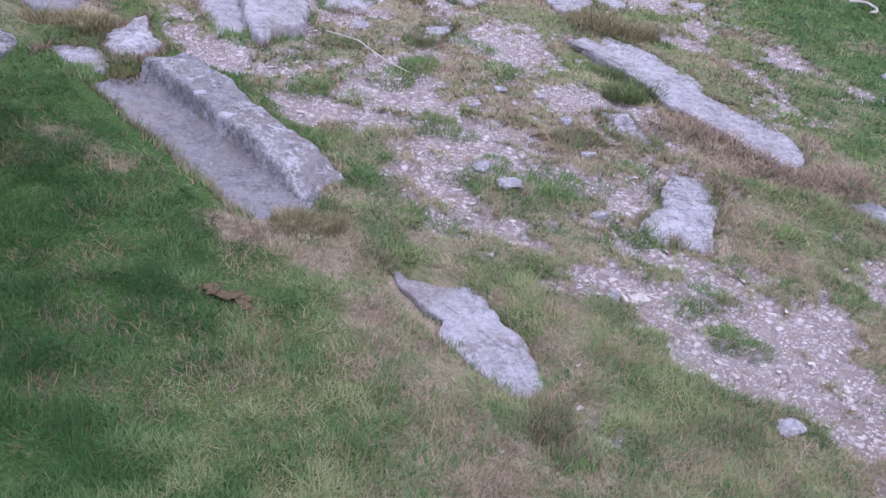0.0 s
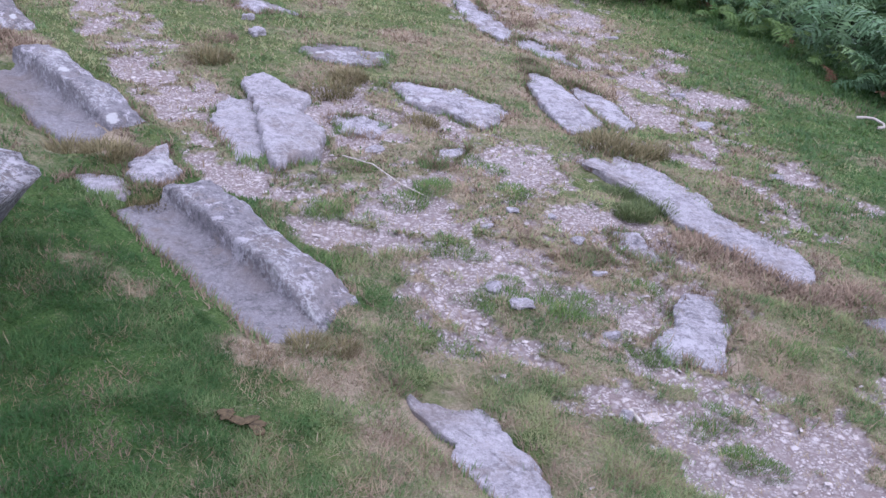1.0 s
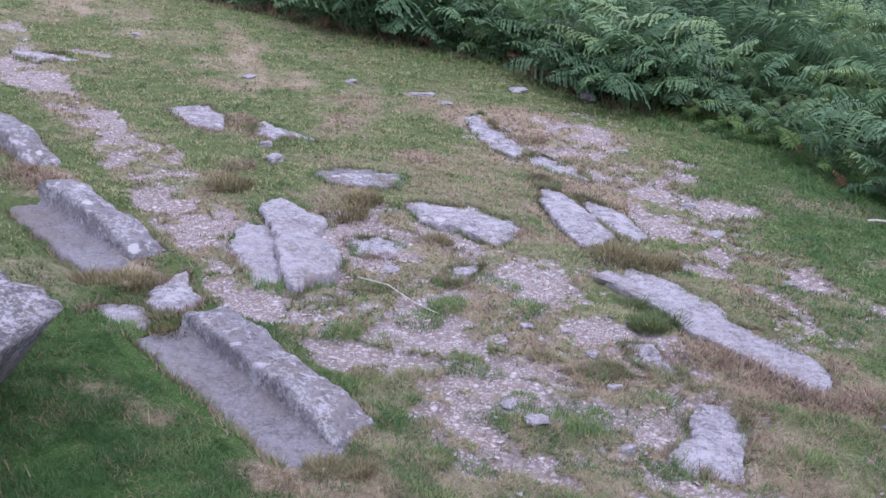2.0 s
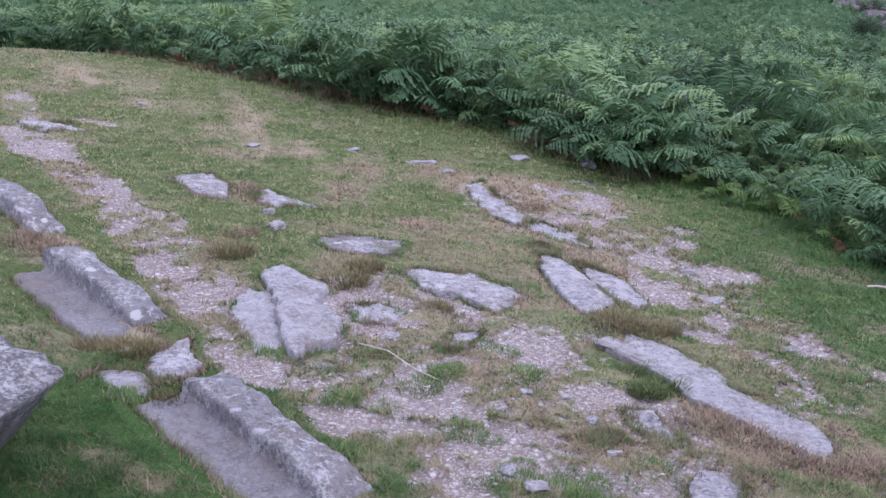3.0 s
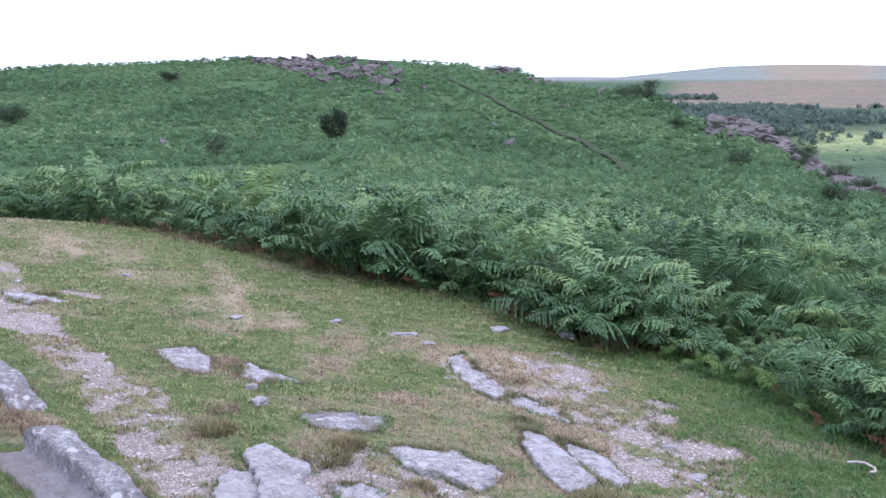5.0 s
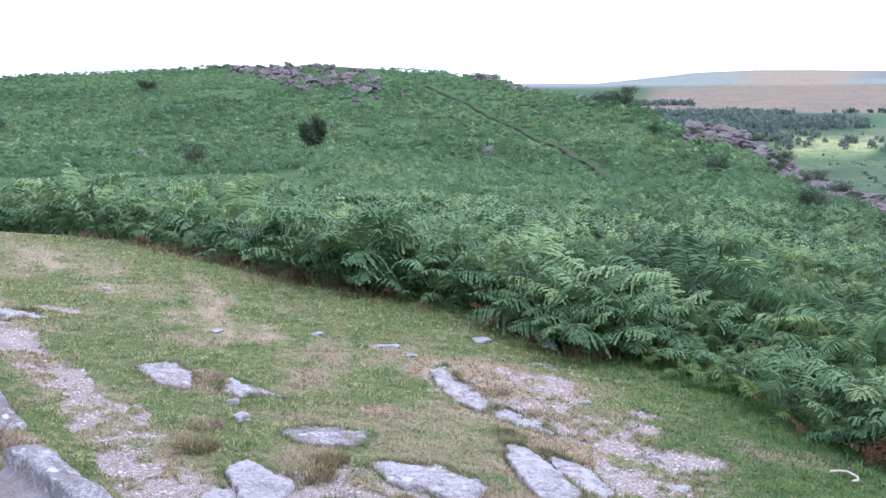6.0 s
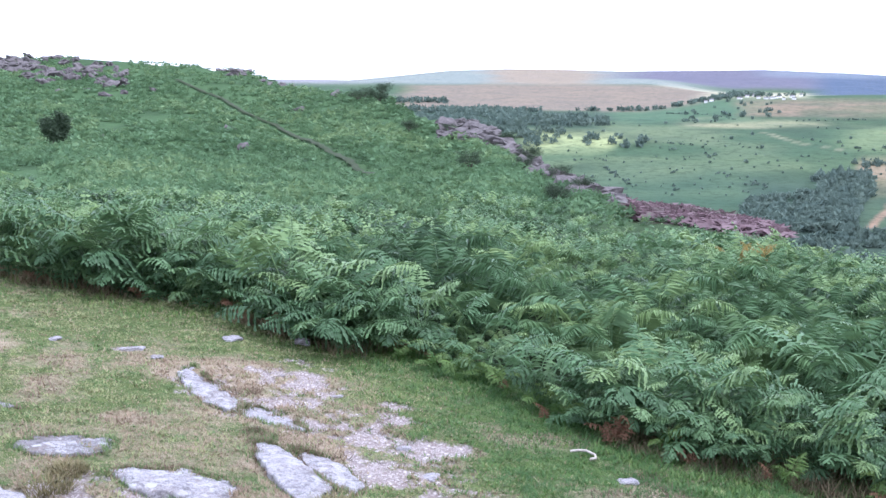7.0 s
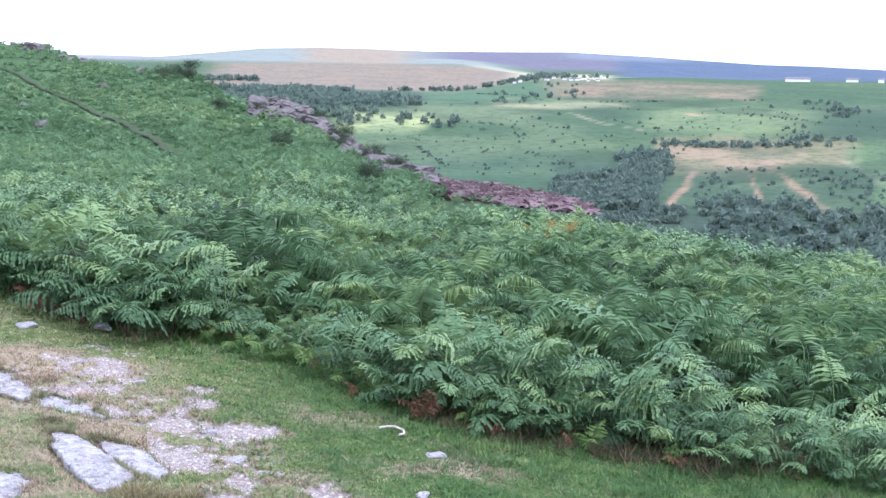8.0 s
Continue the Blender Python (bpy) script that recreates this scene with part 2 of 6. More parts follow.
def blend(nt, factor, a, b, how="MIX"):
    n = nt.nodes.new("ShaderNodeMix")
    n.data_type, n.blend_type = "RGBA", how
    for key, v in (("Factor", factor), ("A", a), ("B", b)):
        socket = [s for s in n.inputs if s.name == key and s.type in (("VALUE",) if key == "Factor" else ("RGBA",))][0]
        if isinstance(v, (int, float)):
            socket.default_value = v
        elif isinstance(v, tuple):
            socket.default_value = (*v, 1.0)
        else:
            nt.links.new(v, socket)
    return [s for s in n.outputs if s.type == "RGBA"][0]


def attribute(nt, name):
    n = nt.nodes.new("ShaderNodeAttribute")
    n.attribute_name = name
    return n


def bump(nt, bsdf, height, strength, distance):
    n = node(nt, "ShaderNodeBump", Strength=strength, Distance=distance)
    nt.links.new(height, n.inputs["Height"])
    nt.links.new(n.outputs["Normal"], bsdf.inputs["Normal"])


def positions(nt):
    return nt.nodes.new("ShaderNodeNewGeometry").outputs["Position"]


def ground_material():
    mat, nt, bsdf = material("moor_ground")
    pos = positions(nt)
    fine, mid, large = noise_tex(nt, 110, 5, 0.75, pos), noise_tex(nt, 16, 6, 0.7, pos), noise_tex(nt, 1.8, 3, 0.5, pos)
    turf = blend(nt, span(nt, mid, 0.35, 0.65), (0.038, 0.072, 0.024), (0.125, 0.165, 0.058))
    turf = blend(nt, span(nt, fine, 0.45, 0.7, 0.0, 0.55), turf, (0.20, 0.18, 0.10))
    turf = blend(nt, attribute(nt, "dark_turf").outputs["Fac"], turf, blend(nt, span(nt, fine, 0.35, 0.65), (0.016, 0.05, 0.012), (0.085, 0.155, 0.045)))
    dead = blend(nt, span(nt, fine, 0.3, 0.7), (0.20, 0.16, 0.115), (0.44, 0.37, 0.27))
    withered = nt.nodes.new("ShaderNodeMath")
    withered.operation = "MULTIPLY_ADD"
    nt.links.new(noise_tex(nt, 22, 6, 0.75, pos), withered.inputs[0])
    withered.inputs[1].default_value = 2.0
    nt.links.new(attribute(nt, "dead").outputs["Fac"], withered.inputs[2])
    turf = blend(nt, span(nt, withered.outputs["Value"], 1.1, 1.9), turf, dead)
    def stones(scale):
        cells = node(nt, "ShaderNodeTexVoronoi", Scale=scale, Randomness=1.0)
        nt.links.new(blend(nt, 0.02, pos, noise_tex(nt, 60, 2, 0.5, pos)), cells.inputs["Vector"])
        part = nt.nodes.new("ShaderNodeSeparateColor")
        nt.links.new(cells.outputs["Color"], part.inputs["Color"])
        shade_by = blend(nt, part.outputs["Red"], (0.27, 0.24, 0.23), (0.66, 0.615, 0.605))
        return blend(nt, span(nt, cells.outputs["Distance"], 0.25, 0.62), shade_by, (0.21, 0.165, 0.155)), part.outputs["Green"]

    small, _ = stones(100.0)
    wide, pick = stones(38.0)
    grit = blend(nt, span(nt, pick, 0.55, 0.6), small, wide)
    grit = blend(nt, span(nt, fine, 0.4, 0.75, 0.0, 0.5), grit, (0.39, 0.36, 0.36))
    grit = blend(nt, span(nt, mid, 0.48, 0.68, 0.0, 0.45), grit, (0.31, 0.245, 0.22))
    grit = blend(nt, span(nt, large, 0.42, 0.68, 0.0, 0.2), grit, (0.36, 0.335, 0.335))
    broken = nt.nodes.new("ShaderNodeMath")
    broken.operation = "MULTIPLY_ADD"
    nt.links.new(noise_tex(nt, 34, 6, 0.75, pos), broken.inputs[0])
    broken.inputs[1].default_value = 2.4
    nt.links.new(attribute(nt, "bare").outputs["Fac"], broken.inputs[2])
    near = blend(nt, span(nt, broken.outputs["Value"], 1.45, 1.85), turf, grit)
    cover_and_light = attribute(nt, "cover_and_light").outputs["Color"]
    far_mid, far_big = noise_tex(nt, 0.35, 6, 0.7, pos), noise_tex(nt, 0.02, 5, 0.6, pos)
    cover_and_light = blend(nt, span(nt, far_mid, 0.3, 0.7, 0.0, 0.55), cover_and_light, blend(nt, 0.55, cover_and_light, (0.02, 0.03, 0.015)))
    cover_and_light = blend(nt, span(nt, far_big, 0.35, 0.7, 0.0, 0.6), cover_and_light, blend(nt, 1.0, cover_and_light, (1.5, 1.35, 1.2), "MULTIPLY"))
    scrub = noise_tex(nt, 0.12, 7, 0.8, pos)
    cover_and_light = blend(nt, span(nt, scrub, 0.50, 0.60, 0.0, 0.8), cover_and_light, blend(nt, 0.6, cover_and_light, (0.02, 0.035, 0.02)))
    nt.links.new(blend(nt, attribute(nt, "far").outputs["Fac"], near, cover_and_light), bsdf.inputs["Base Color"])
    bsdf.inputs["Roughness"].default_value = 0.95
    bsdf.inputs["Specular IOR Level"].default_value = 0.04
    bump(nt, bsdf, blend(nt, 0.4, fine, mid), 0.9, 0.03)
    return mat


def granite_material(name, tone=1.0, lichen=0.5, pale=0.3):
    """Grey-mauve granite; the mesh's tone says how much lichen has settled."""
    mat, nt, bsdf = material(name)
    pos = positions(nt)
    fine, mid = noise_tex(nt, 190, 3, 0.75, pos), noise_tex(nt, 60, 5, 0.75, pos)
    big, blotch = noise_tex(nt, 5, 4, 0.6, pos), noise_tex(nt, 17, 7, 0.72, pos)
    settled = attribute(nt, "tone").outputs["Fac"]

    def grey(k):
        return tuple(tone * k * v for v in (1.0, 0.955, 1.01))

    def times(p, r):
        m = nt.nodes.new("ShaderNodeMath")
        m.operation = "MULTIPLY"
        for socket, v in zip(m.inputs, (p, r)):
            nt.links.new(v, socket)
        return m.outputs["Value"]

    base = blend(nt, span(nt, big, 0.35, 0.65), grey(0.17), grey(0.25))
    base = blend(nt, span(nt, blotch, 0.44, 0.58, 0.0, 0.7), base, grey(0.29))
    base = blend(nt, span(nt, blotch, 0.46, 0.38, 0.0, 0.6), base, grey(0.125))
    base = blend(nt, span(nt, mid, 0.47, 0.6, 0.0, 0.65), base, grey(0.36))
    base = blend(nt, span(nt, fine, 0.53, 0.64, 0.0, 0.5), base, (0.08, 0.076, 0.083))
    base = blend(nt, span(nt, fine, 0.42, 0.28, 0.0, 0.5), base, (0.40, 0.38, 0.40))
    stain = noise_tex(nt, 3.2, 4, 0.6, pos)
    base = blend(nt, span(nt, stain, 0.5, 0.66, 0.0, 0.5), base, (0.17, 0.135, 0.115))
    earth = noise_tex(nt, 9, 7, 0.75, pos)
    base = blend(nt, span(nt, earth, 0.55, 0.64, 0.0, 0.55), base, (0.20, 0.165, 0.145))
    # pale weathered skin in broken patches
    skin = times(span(nt, noise_tex(nt, 12, 9, 0.72, pos), 0.575 - 0.06 * pale, 0.615 - 0.06 * pale, 0.0, 0.85), settled)
    base = blend(nt, skin, base, (0.40, 0.385, 0.41))
    crust = times(span(nt, mid, 0.49, 0.56, 0.0, 0.75), span(nt, big, 0.56 - 0.15 * lichen, 0.64 - 0.15 * lichen))
    base = blend(nt, times(crust, settled), base, (0.36, 0.36, 0.37))
    dark = times(span(nt, noise_tex(nt, 26, 7, 0.78, pos), 0.52, 0.59, 0.0, 0.7), settled)
    base = blend(nt, dark, base, (0.095, 0.09, 0.10))
    spots = node(nt, "ShaderNodeTexVoronoi", Scale=10.0)
    wobble = node(nt, "ShaderNodeTexNoise", Scale=45.0, Detail=3.0)
    nt.links.new(pos, wobble.inputs["Vector"])
    nt.links.new(blend(nt, 0.03, pos, wobble.outputs["Color"]), spots.inputs["Vector"])
    chosen = nt.nodes.new("ShaderNodeSeparateColor")
    nt.links.new(spots.outputs["Color"], chosen.inputs["Color"])
    round_spot = times(span(nt, spots.outputs["Distance"], 0.30, 0.22), span(nt, chosen.outputs["Red"], 0.76, 0.78))
    base = blend(nt, times(round_spot, settled), base, (0.40, 0.40, 0.40))
    nt.links.new(base, bsdf.inputs["Base Color"])
    bsdf.inputs["Roughness"].default_value = 0.88
    bsdf.inputs["Specular IOR Level"].default_value = 0.2
    bump(nt, bsdf, blend(nt, 0.6, mid, blotch), 1.0, 0.03)
    return mat


def leaf_material(name, dark, light, through_light=0.3, rough=0.55, middle=None, gloss=0.35):
    mat, nt, bsdf = material(name)
    tone = attribute(nt, "tone").outputs["Fac"]
    own = nt.nodes.new("ShaderNodeObjectInfo").outputs["Random"]
    both = nt.nodes.new("ShaderNodeMath")
    both.operation = "MULTIPLY_ADD"
    nt.links.new(own, both.inputs[0])
    both.inputs[1].default_value = 0.1
    nt.links.new(tone, both.inputs[2])
    grain = noise_tex(nt, 9, 3, 0.6, positions(nt))
    half = tuple(0.5 * p + 0.5 * r for p, r in zip(dark, light)) if middle is None else middle
    colour = blend(nt, span(nt, both.outputs["Value"], 0.0, 0.6), dark, half)
    colour = blend(nt, span(nt, both.outputs["Value"], 0.65, 1.15), colour, light)
    colour = blend(nt, span(nt, grain, 0.3, 0.75, 0.0, 0.45), colour, tuple(0.55 * v for v in dark))
    nt.links.new(colour, bsdf.inputs["Base Color"])
    bsdf.inputs["Roughness"].default_value = rough
    bsdf.inputs["Specular IOR Level"].default_value = gloss
    back = nt.nodes.new("ShaderNodeBsdfTranslucent")
    nt.links.new(blend(nt, 0.35, colour, light), back.inputs["Color"])
    mix = nt.nodes.new("ShaderNodeMixShader")
    mix.inputs["Fac"].default_value = through_light
    nt.links.new(bsdf.outputs["BSDF"], mix.inputs[1])
    nt.links.new(back.outputs["BSDF"], mix.inputs[2])
    nt.links.new(mix.outputs["Shader"], nt.nodes["Material Output"].inputs["Surface"])
    return mat


def plain_material(name, a, b, scale=40, rough=0.8, vary=0.0, relief=0.01):
    mat, nt, bsdf = material(name)
    f = noise_tex(nt, scale, 5, 0.65, positions(nt))
    base = blend(nt, span(nt, f, 0.3, 0.7), a, b)
    own = nt.nodes.new("ShaderNodeObjectInfo").outputs["Random"]
    base = blend(nt, span(nt, own, 0.0, 1.0, 0.0, vary), base, b)
    nt.links.new(base, bsdf.inputs["Base Color"])
    bsdf.inputs["Roughness"].default_value = rough
    bsdf.inputs["Specular IOR Level"].default_value = 0.12
    bump(nt, bsdf, f, 0.5, relief)
    return mat


M_GROUND = ground_material()
M_RAIL = granite_material("lichened_granite", 0.80, 0.7, 0.35)
M_BOULDER = granite_material("pale_lichened_granite", 0.55, 1.1, 1.1)
M_SLAB = granite_material("worn_granite", 1.2, 0.5, 0.9)
M_TOR = plain_material("tor_granite", (0.04, 0.037, 0.037), (0.165, 0.147, 0.147), 2.2, 0.95, 0.3, 0.3)
M_LITTER = leaf_material("bracken_litter_brown", (0.06, 0.052, 0.028), (0.23, 0.18, 0.105), 0.2, 0.9)
M_PEBBLE = plain_material("pale_gravel", (0.22, 0.195, 0.18), (0.45, 0.41, 0.395), 60)
M_BRACKEN = leaf_material("bracken_green", (0.018, 0.048, 0.020), (0.24, 0.345, 0.135), 0.17, 0.5, (0.098, 0.188, 0.084), 0.28)
M_HILL = leaf_material("hillside_bracken", (0.05, 0.11, 0.05), (0.225, 0.315, 0.145), 0.3, 0.85, (0.122, 0.215, 0.105))
M_PAD = leaf_material("tuft_green", (0.05, 0.115, 0.03), (0.26, 0.32, 0.12), 0.35, 0.55, (0.13, 0.215, 0.065), 0.12)
M_RUST = leaf_material("bracken_rust", (0.14, 0.07, 0.04), (0.30, 0.17, 0.10), 0.2, 0.8)
M_GRASS = leaf_material("turf_green", (0.034, 0.096, 0.026), (0.36, 0.355, 0.18), 0.3, 0.55, (0.138, 0.222, 0.082), 0.12)
M_STRAW = leaf_material("straw", (0.20, 0.15, 0.085), (0.40, 0.33, 0.22), 0.25, 0.8)
M_BROWN = leaf_material("dead_brown_grass", (0.11, 0.078, 0.058), (0.40, 0.305, 0.215), 0.25, 0.9)
M_HEATH = leaf_material("heather_green", (0.09, 0.085, 0.04), (0.31, 0.26, 0.13), 0.25, 0.8)
M_PURPLE = leaf_material("heather_purple", (0.075, 0.075, 0.055), (0.25, 0.175, 0.19), 0.2, 0.9, (0.16, 0.10, 0.115))
M_LUSH = leaf_material("lush_grass", (0.036, 0.10, 0.027), (0.20, 0.275, 0.08), 0.35, 0.55, (0.09, 0.182, 0.045))
M_ORANGE = leaf_material("turning_leaf", (0.16, 0.12, 0.04), (0.36, 0.26, 0.07), 0.3, 0.7)
M_LEAF = leaf_material("thorn_leaf", (0.022, 0.042, 0.022), (0.065, 0.10, 0.05), 0.25, 0.7)
# Far leaf colour is paled and blued to hold the distance haze.
M_WOOD_FAR = leaf_material("hazed_wood_leaf", (0.075, 0.115, 0.10), (0.145, 0.195, 0.155), 0.3, 0.95)
M_BARK = plain_material("bark", (0.05, 0.04, 0.035), (0.13, 0.11, 0.095), 30, 0.9)
M_STICK = plain_material("bleached_wood", (0.25, 0.22, 0.19), (0.46, 0.43, 0.38), 60, 0.8)
# Path colour, darkened to carry the shade of the bracken beside it.
M_PATH_SHADE = plain_material("trodden_shaded_path", (0.024, 0.036, 0.018), (0.045, 0.058, 0.03), 3, 0.95)
M_DUNG = plain_material("dried_peat", (0.035, 0.028, 0.018), (0.12, 0.09, 0.05), 80, 0.95)
M_WHITE = plain_material("white_render", (0.70, 0.70, 0.68), (0.82, 0.82, 0.80), 3, 0.8)
M_SLATE = plain_material("roof_slate", (0.10, 0.10, 0.11), (0.20, 0.19, 0.19), 6, 0.7)


# ---------------------------------------------------------------- mesh helpers
def mesh_from(name, verts, tris, mat, tone=None, smooth_faces=False):
    verts, tris = np.asarray(verts, np.float32).reshape(-1, 3), np.asarray(tris, np.int32).reshape(-1, 3)
    me = bpy.data.meshes.new(name)
    me.vertices.add(len(verts))
    me.vertices.foreach_set("co", verts.ravel())
    me.loops.add(len(tris) * 3)
    me.loops.foreach_set("vertex_index", tris.ravel())
    me.polygons.add(len(tris))
    me.polygons.foreach_set("loop_start", np.arange(0, len(tris) * 3, 3, dtype=np.int32))
    me.polygons.foreach_set("use_smooth", np.full(len(tris), smooth_faces))
    me.update(calc_edges=True)
    if tone is not None:
        me.attributes.new("tone", "FLOAT", "POINT").data.foreach_set("value", np.asarray(tone, np.float32))
    me.materials.append(mat)
    return me


def quads_to_tris(q):
    q = np.asarray(q, np.int32).reshape(-1, 4)
    return np.concatenate([q[:, [0, 1, 2]], q[:, [0, 2, 3]]])


def grid_faces(n, m, offset=0):
    """Quads of an n by m grid of points."""
    i, j = np.meshgrid(np.arange(n - 1), np.arange(m - 1), indexing="ij")
    a = (i * m + j).ravel() + offset
    return np.stack([a, a + m, a + m + 1, a + 1], 1)


def spread(verts, tris, where, yaw, scale, lean=None, lean_way=None, tone=None):
    """Many turned, scaled copies of one small mesh as joined arrays."""
    n = len(where)
    v = np.asarray(verts, float)[None] * np.asarray(scale, float).reshape(n, 1, -1)
    if lean is not None:
        c, s = np.cos(lean)[:, None], np.sin(lean)[:, None]
        v = np.stack([v[..., 0], v[..., 1] * c + v[..., 2] * s, -v[..., 1] * s + v[..., 2] * c], -1)
    c, s = np.cos(yaw)[:, None], np.sin(yaw)[:, None]
    v = np.stack([v[..., 0] * c - v[..., 1] * s, v[..., 0] * s + v[..., 1] * c, v[..., 2]], -1) + np.asarray(where)[:, None]
    t = np.asarray(tris)[None] + (np.arange(n) * v.shape[1])[:, None, None]
    tones = None if tone is None else np.repeat(tone, v.shape[1])
    return v.reshape(-1, 3), t.reshape(-1, 3), tones


def join(lists):
    """Joined arrays out of (verts, tris, tones) triples."""
    vs, ts, tn, base = [], [], [], 0
    for v, t, tone in lists:
        vs.append(v)
        ts.append(np.asarray(t) + base)
        tn.append(np.zeros(len(v)) if tone is None else tone)
        base += len(v)
    return np.concatenate(vs), np.concatenate(ts), np.concatenate(tn)


# ---------------------------------------------------------------- ground: one sheet to the horizon
# bare lanes through the wood: azimuth, distance at both ends, width
LANES = ((32.3, 690, 31.9, 650, 2), (31.9, 650, 31.6, 600, 2.5), (31.6, 600, 31.5, 555, 2), (35.1, 680, 35.5, 625, 1.3), (35.5, 625, 35.8, 570, 1.6), (36.6, 690, 37.3, 650, 2.5), (37.3, 650, 38.4, 600, 3.5), (38.4, 600, 39.3, 560, 2.5))


def far_cover_and_light(x, y):
    """Base colour of the land beyond the turf, haze, sun and cloud shade included."""
    az, r = polar(x, y)
    n = fbm(x, y, 90, 3, 61)
    col = np.empty(x.shape + (3,))
    # Near-black below the near bracken, paler from 25 m outward.
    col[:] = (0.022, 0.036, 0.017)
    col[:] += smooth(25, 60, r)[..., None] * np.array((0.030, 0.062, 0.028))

    def lay(mask, rgb):
        m = np.clip(mask, 0, 1)[..., None]
        col[:] = col * (1 - m) + np.array(rgb) * m

    def zone(a0, a1, r0, r1, soft_a=0.3, soft_r=0.04):
        ra = r * (1 + 0.10 * (n - 0.5))
        aa = az + 2.2 * (fbm(x, y, 160, 2, 71) - 0.5)
        return (smooth(a0 - soft_a, a0 + soft_a, aa) * (1 - smooth(a1 - soft_a, a1 + soft_a, aa))
                * smooth(r0 * (1 - soft_r), r0 * (1 + soft_r), ra) * (1 - smooth(r1 * (1 - soft_r), r1 * (1 + soft_r), ra)))

    def lane(a0, r0, a1, r1, w):
        x0, y0 = place(a0, r0)
        x1, y1 = place(a1, r1)
        wx, wy = x + 12 * (fbm(x, y, 60, 2, 67) - 0.5), y + 12 * (fbm(x, y, 60, 2, 68) - 0.5)
        return (1 - smooth(0.4 * w, 1.5 * w, capsule(wx, wy, x0, y0, x1, y1))) * (0.6 + 0.4 * smooth(0.3, 0.6, fbm(x, y, 18, 2, 69)))

    mottle = smooth(0.42, 0.6, fbm(x, y, 45, 3, 64))
    lay(smooth(250, 320, r), (0.055, 0.10, 0.06))
    lay(smooth(0.5, 0.7, fbm(x, y, 150, 3, 63)) * smooth(300, 400, r) * 0.6, (0.085, 0.13, 0.07))
    # Sunlit stretch of the far slope, painted as a paler green.
    lay(zone(30, 38.5, 880, 1080, 1.0) * 0.9, (0.135, 0.185, 0.10))
    lay(zone(15, 24, 880, 1080, 1.0) * 0.7, (0.13, 0.17, 0.10))
    lay(zone(18, 27, 660, 800, 1.5) * 0.5 * mottle, (0.09, 0.14, 0.085))
    lay(zone(16.5, 26.5, 1110, 1450), (0.07, 0.13, 0.08))
    lay(zone(25, 35.5, 1190, 1410, 0.5) * (0.55 + 0.45 * mottle), (0.19, 0.155, 0.115))
    lay(zone(22.5, 29.3, 1075, 1125, 0.8) * 0.9, (0.33, 0.31, 0.20))
    lay(np.maximum(lane(26.0, 1000, 28.0, 905, 3), lane(28.0, 905, 30.2, 870, 2.5)) * 0.8, (0.25, 0.24, 0.165))
    lay(zone(33.5, 35.0, 835, 860) * 0.7, (0.28, 0.25, 0.16))
    lay(lane(32.2, 1000, 32.9, 985, 6), (0.30, 0.23, 0.16))
    lay(zone(21, 28.4, 1455, 2600, 0.6), (0.38, 0.38, 0.27))
    lay(zone(30.9, 36.2, 670, 835) * (0.5 + 0.4 * mottle), (0.24, 0.19, 0.135))
    lay(zone(36.0, 40.3, 710, 845) * (0.35 + 0.65 * mottle), (0.32, 0.24, 0.17))
    lay(zone(39.6, 47, 600, 800) * 0.8, (0.10, 0.16, 0.085))
    lay(lane(39.4, 754, 41.2, 665, 2.5) * 0.8, (0.26, 0.25, 0.18))
    lay(zone(25.8, 31.2, 540, 745, 0.6) * 0.9, (0.045, 0.070, 0.058))
    lay(zone(24, 60, 300, 570, 1.0) * 0.95, (0.045, 0.070, 0.058))
    lay(zone(31.2, 41, 540, 690, 0.6) * 0.95, (0.05, 0.085, 0.058))
    lay(zone(31.2, 41, 560, 690, 0.6) * mottle * 0.7, (0.06, 0.10, 0.06))
    for lane_at in LANES:
        lay(lane(*lane_at) * 0.9, (0.25, 0.175, 0.13))
    lay(zone(7, 18.5, 930, 1420, 0.8) * 0.85, (0.045, 0.08, 0.06))
    lay(zone(13.6, 18.6, 850, 980, 0.5), (0.29, 0.34, 0.17))
    lay(zone(8, 23.5, 1430, 2250, 1.0), (0.195, 0.165, 0.135))
    # Farthest moors: heath tints with distance haze mixed into the base colour.
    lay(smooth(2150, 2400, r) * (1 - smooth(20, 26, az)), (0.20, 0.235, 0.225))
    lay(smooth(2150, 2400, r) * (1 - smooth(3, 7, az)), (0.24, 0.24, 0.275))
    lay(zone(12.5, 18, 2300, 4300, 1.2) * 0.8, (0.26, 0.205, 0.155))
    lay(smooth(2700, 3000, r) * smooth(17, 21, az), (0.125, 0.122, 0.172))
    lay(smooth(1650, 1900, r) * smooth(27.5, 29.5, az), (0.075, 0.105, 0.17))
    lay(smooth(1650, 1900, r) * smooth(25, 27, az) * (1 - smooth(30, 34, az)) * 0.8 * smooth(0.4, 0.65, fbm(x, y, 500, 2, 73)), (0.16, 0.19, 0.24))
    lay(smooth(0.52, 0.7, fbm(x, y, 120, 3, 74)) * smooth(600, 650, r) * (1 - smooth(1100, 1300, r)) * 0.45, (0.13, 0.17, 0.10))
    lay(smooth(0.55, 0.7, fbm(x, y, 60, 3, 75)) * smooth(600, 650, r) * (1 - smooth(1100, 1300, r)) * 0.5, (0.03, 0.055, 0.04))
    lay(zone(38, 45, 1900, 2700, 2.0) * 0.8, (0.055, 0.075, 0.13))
    # Cloud shadow over the eastern slope, laid in as dark green.
    lay(zone(37.5, 48, 830, 1120, 1.5) * 0.75, (0.042, 0.075, 0.055))
    lay(zone(14, 30, 600, 760, 2.0) * 0.5, (0.045, 0.085, 0.06))
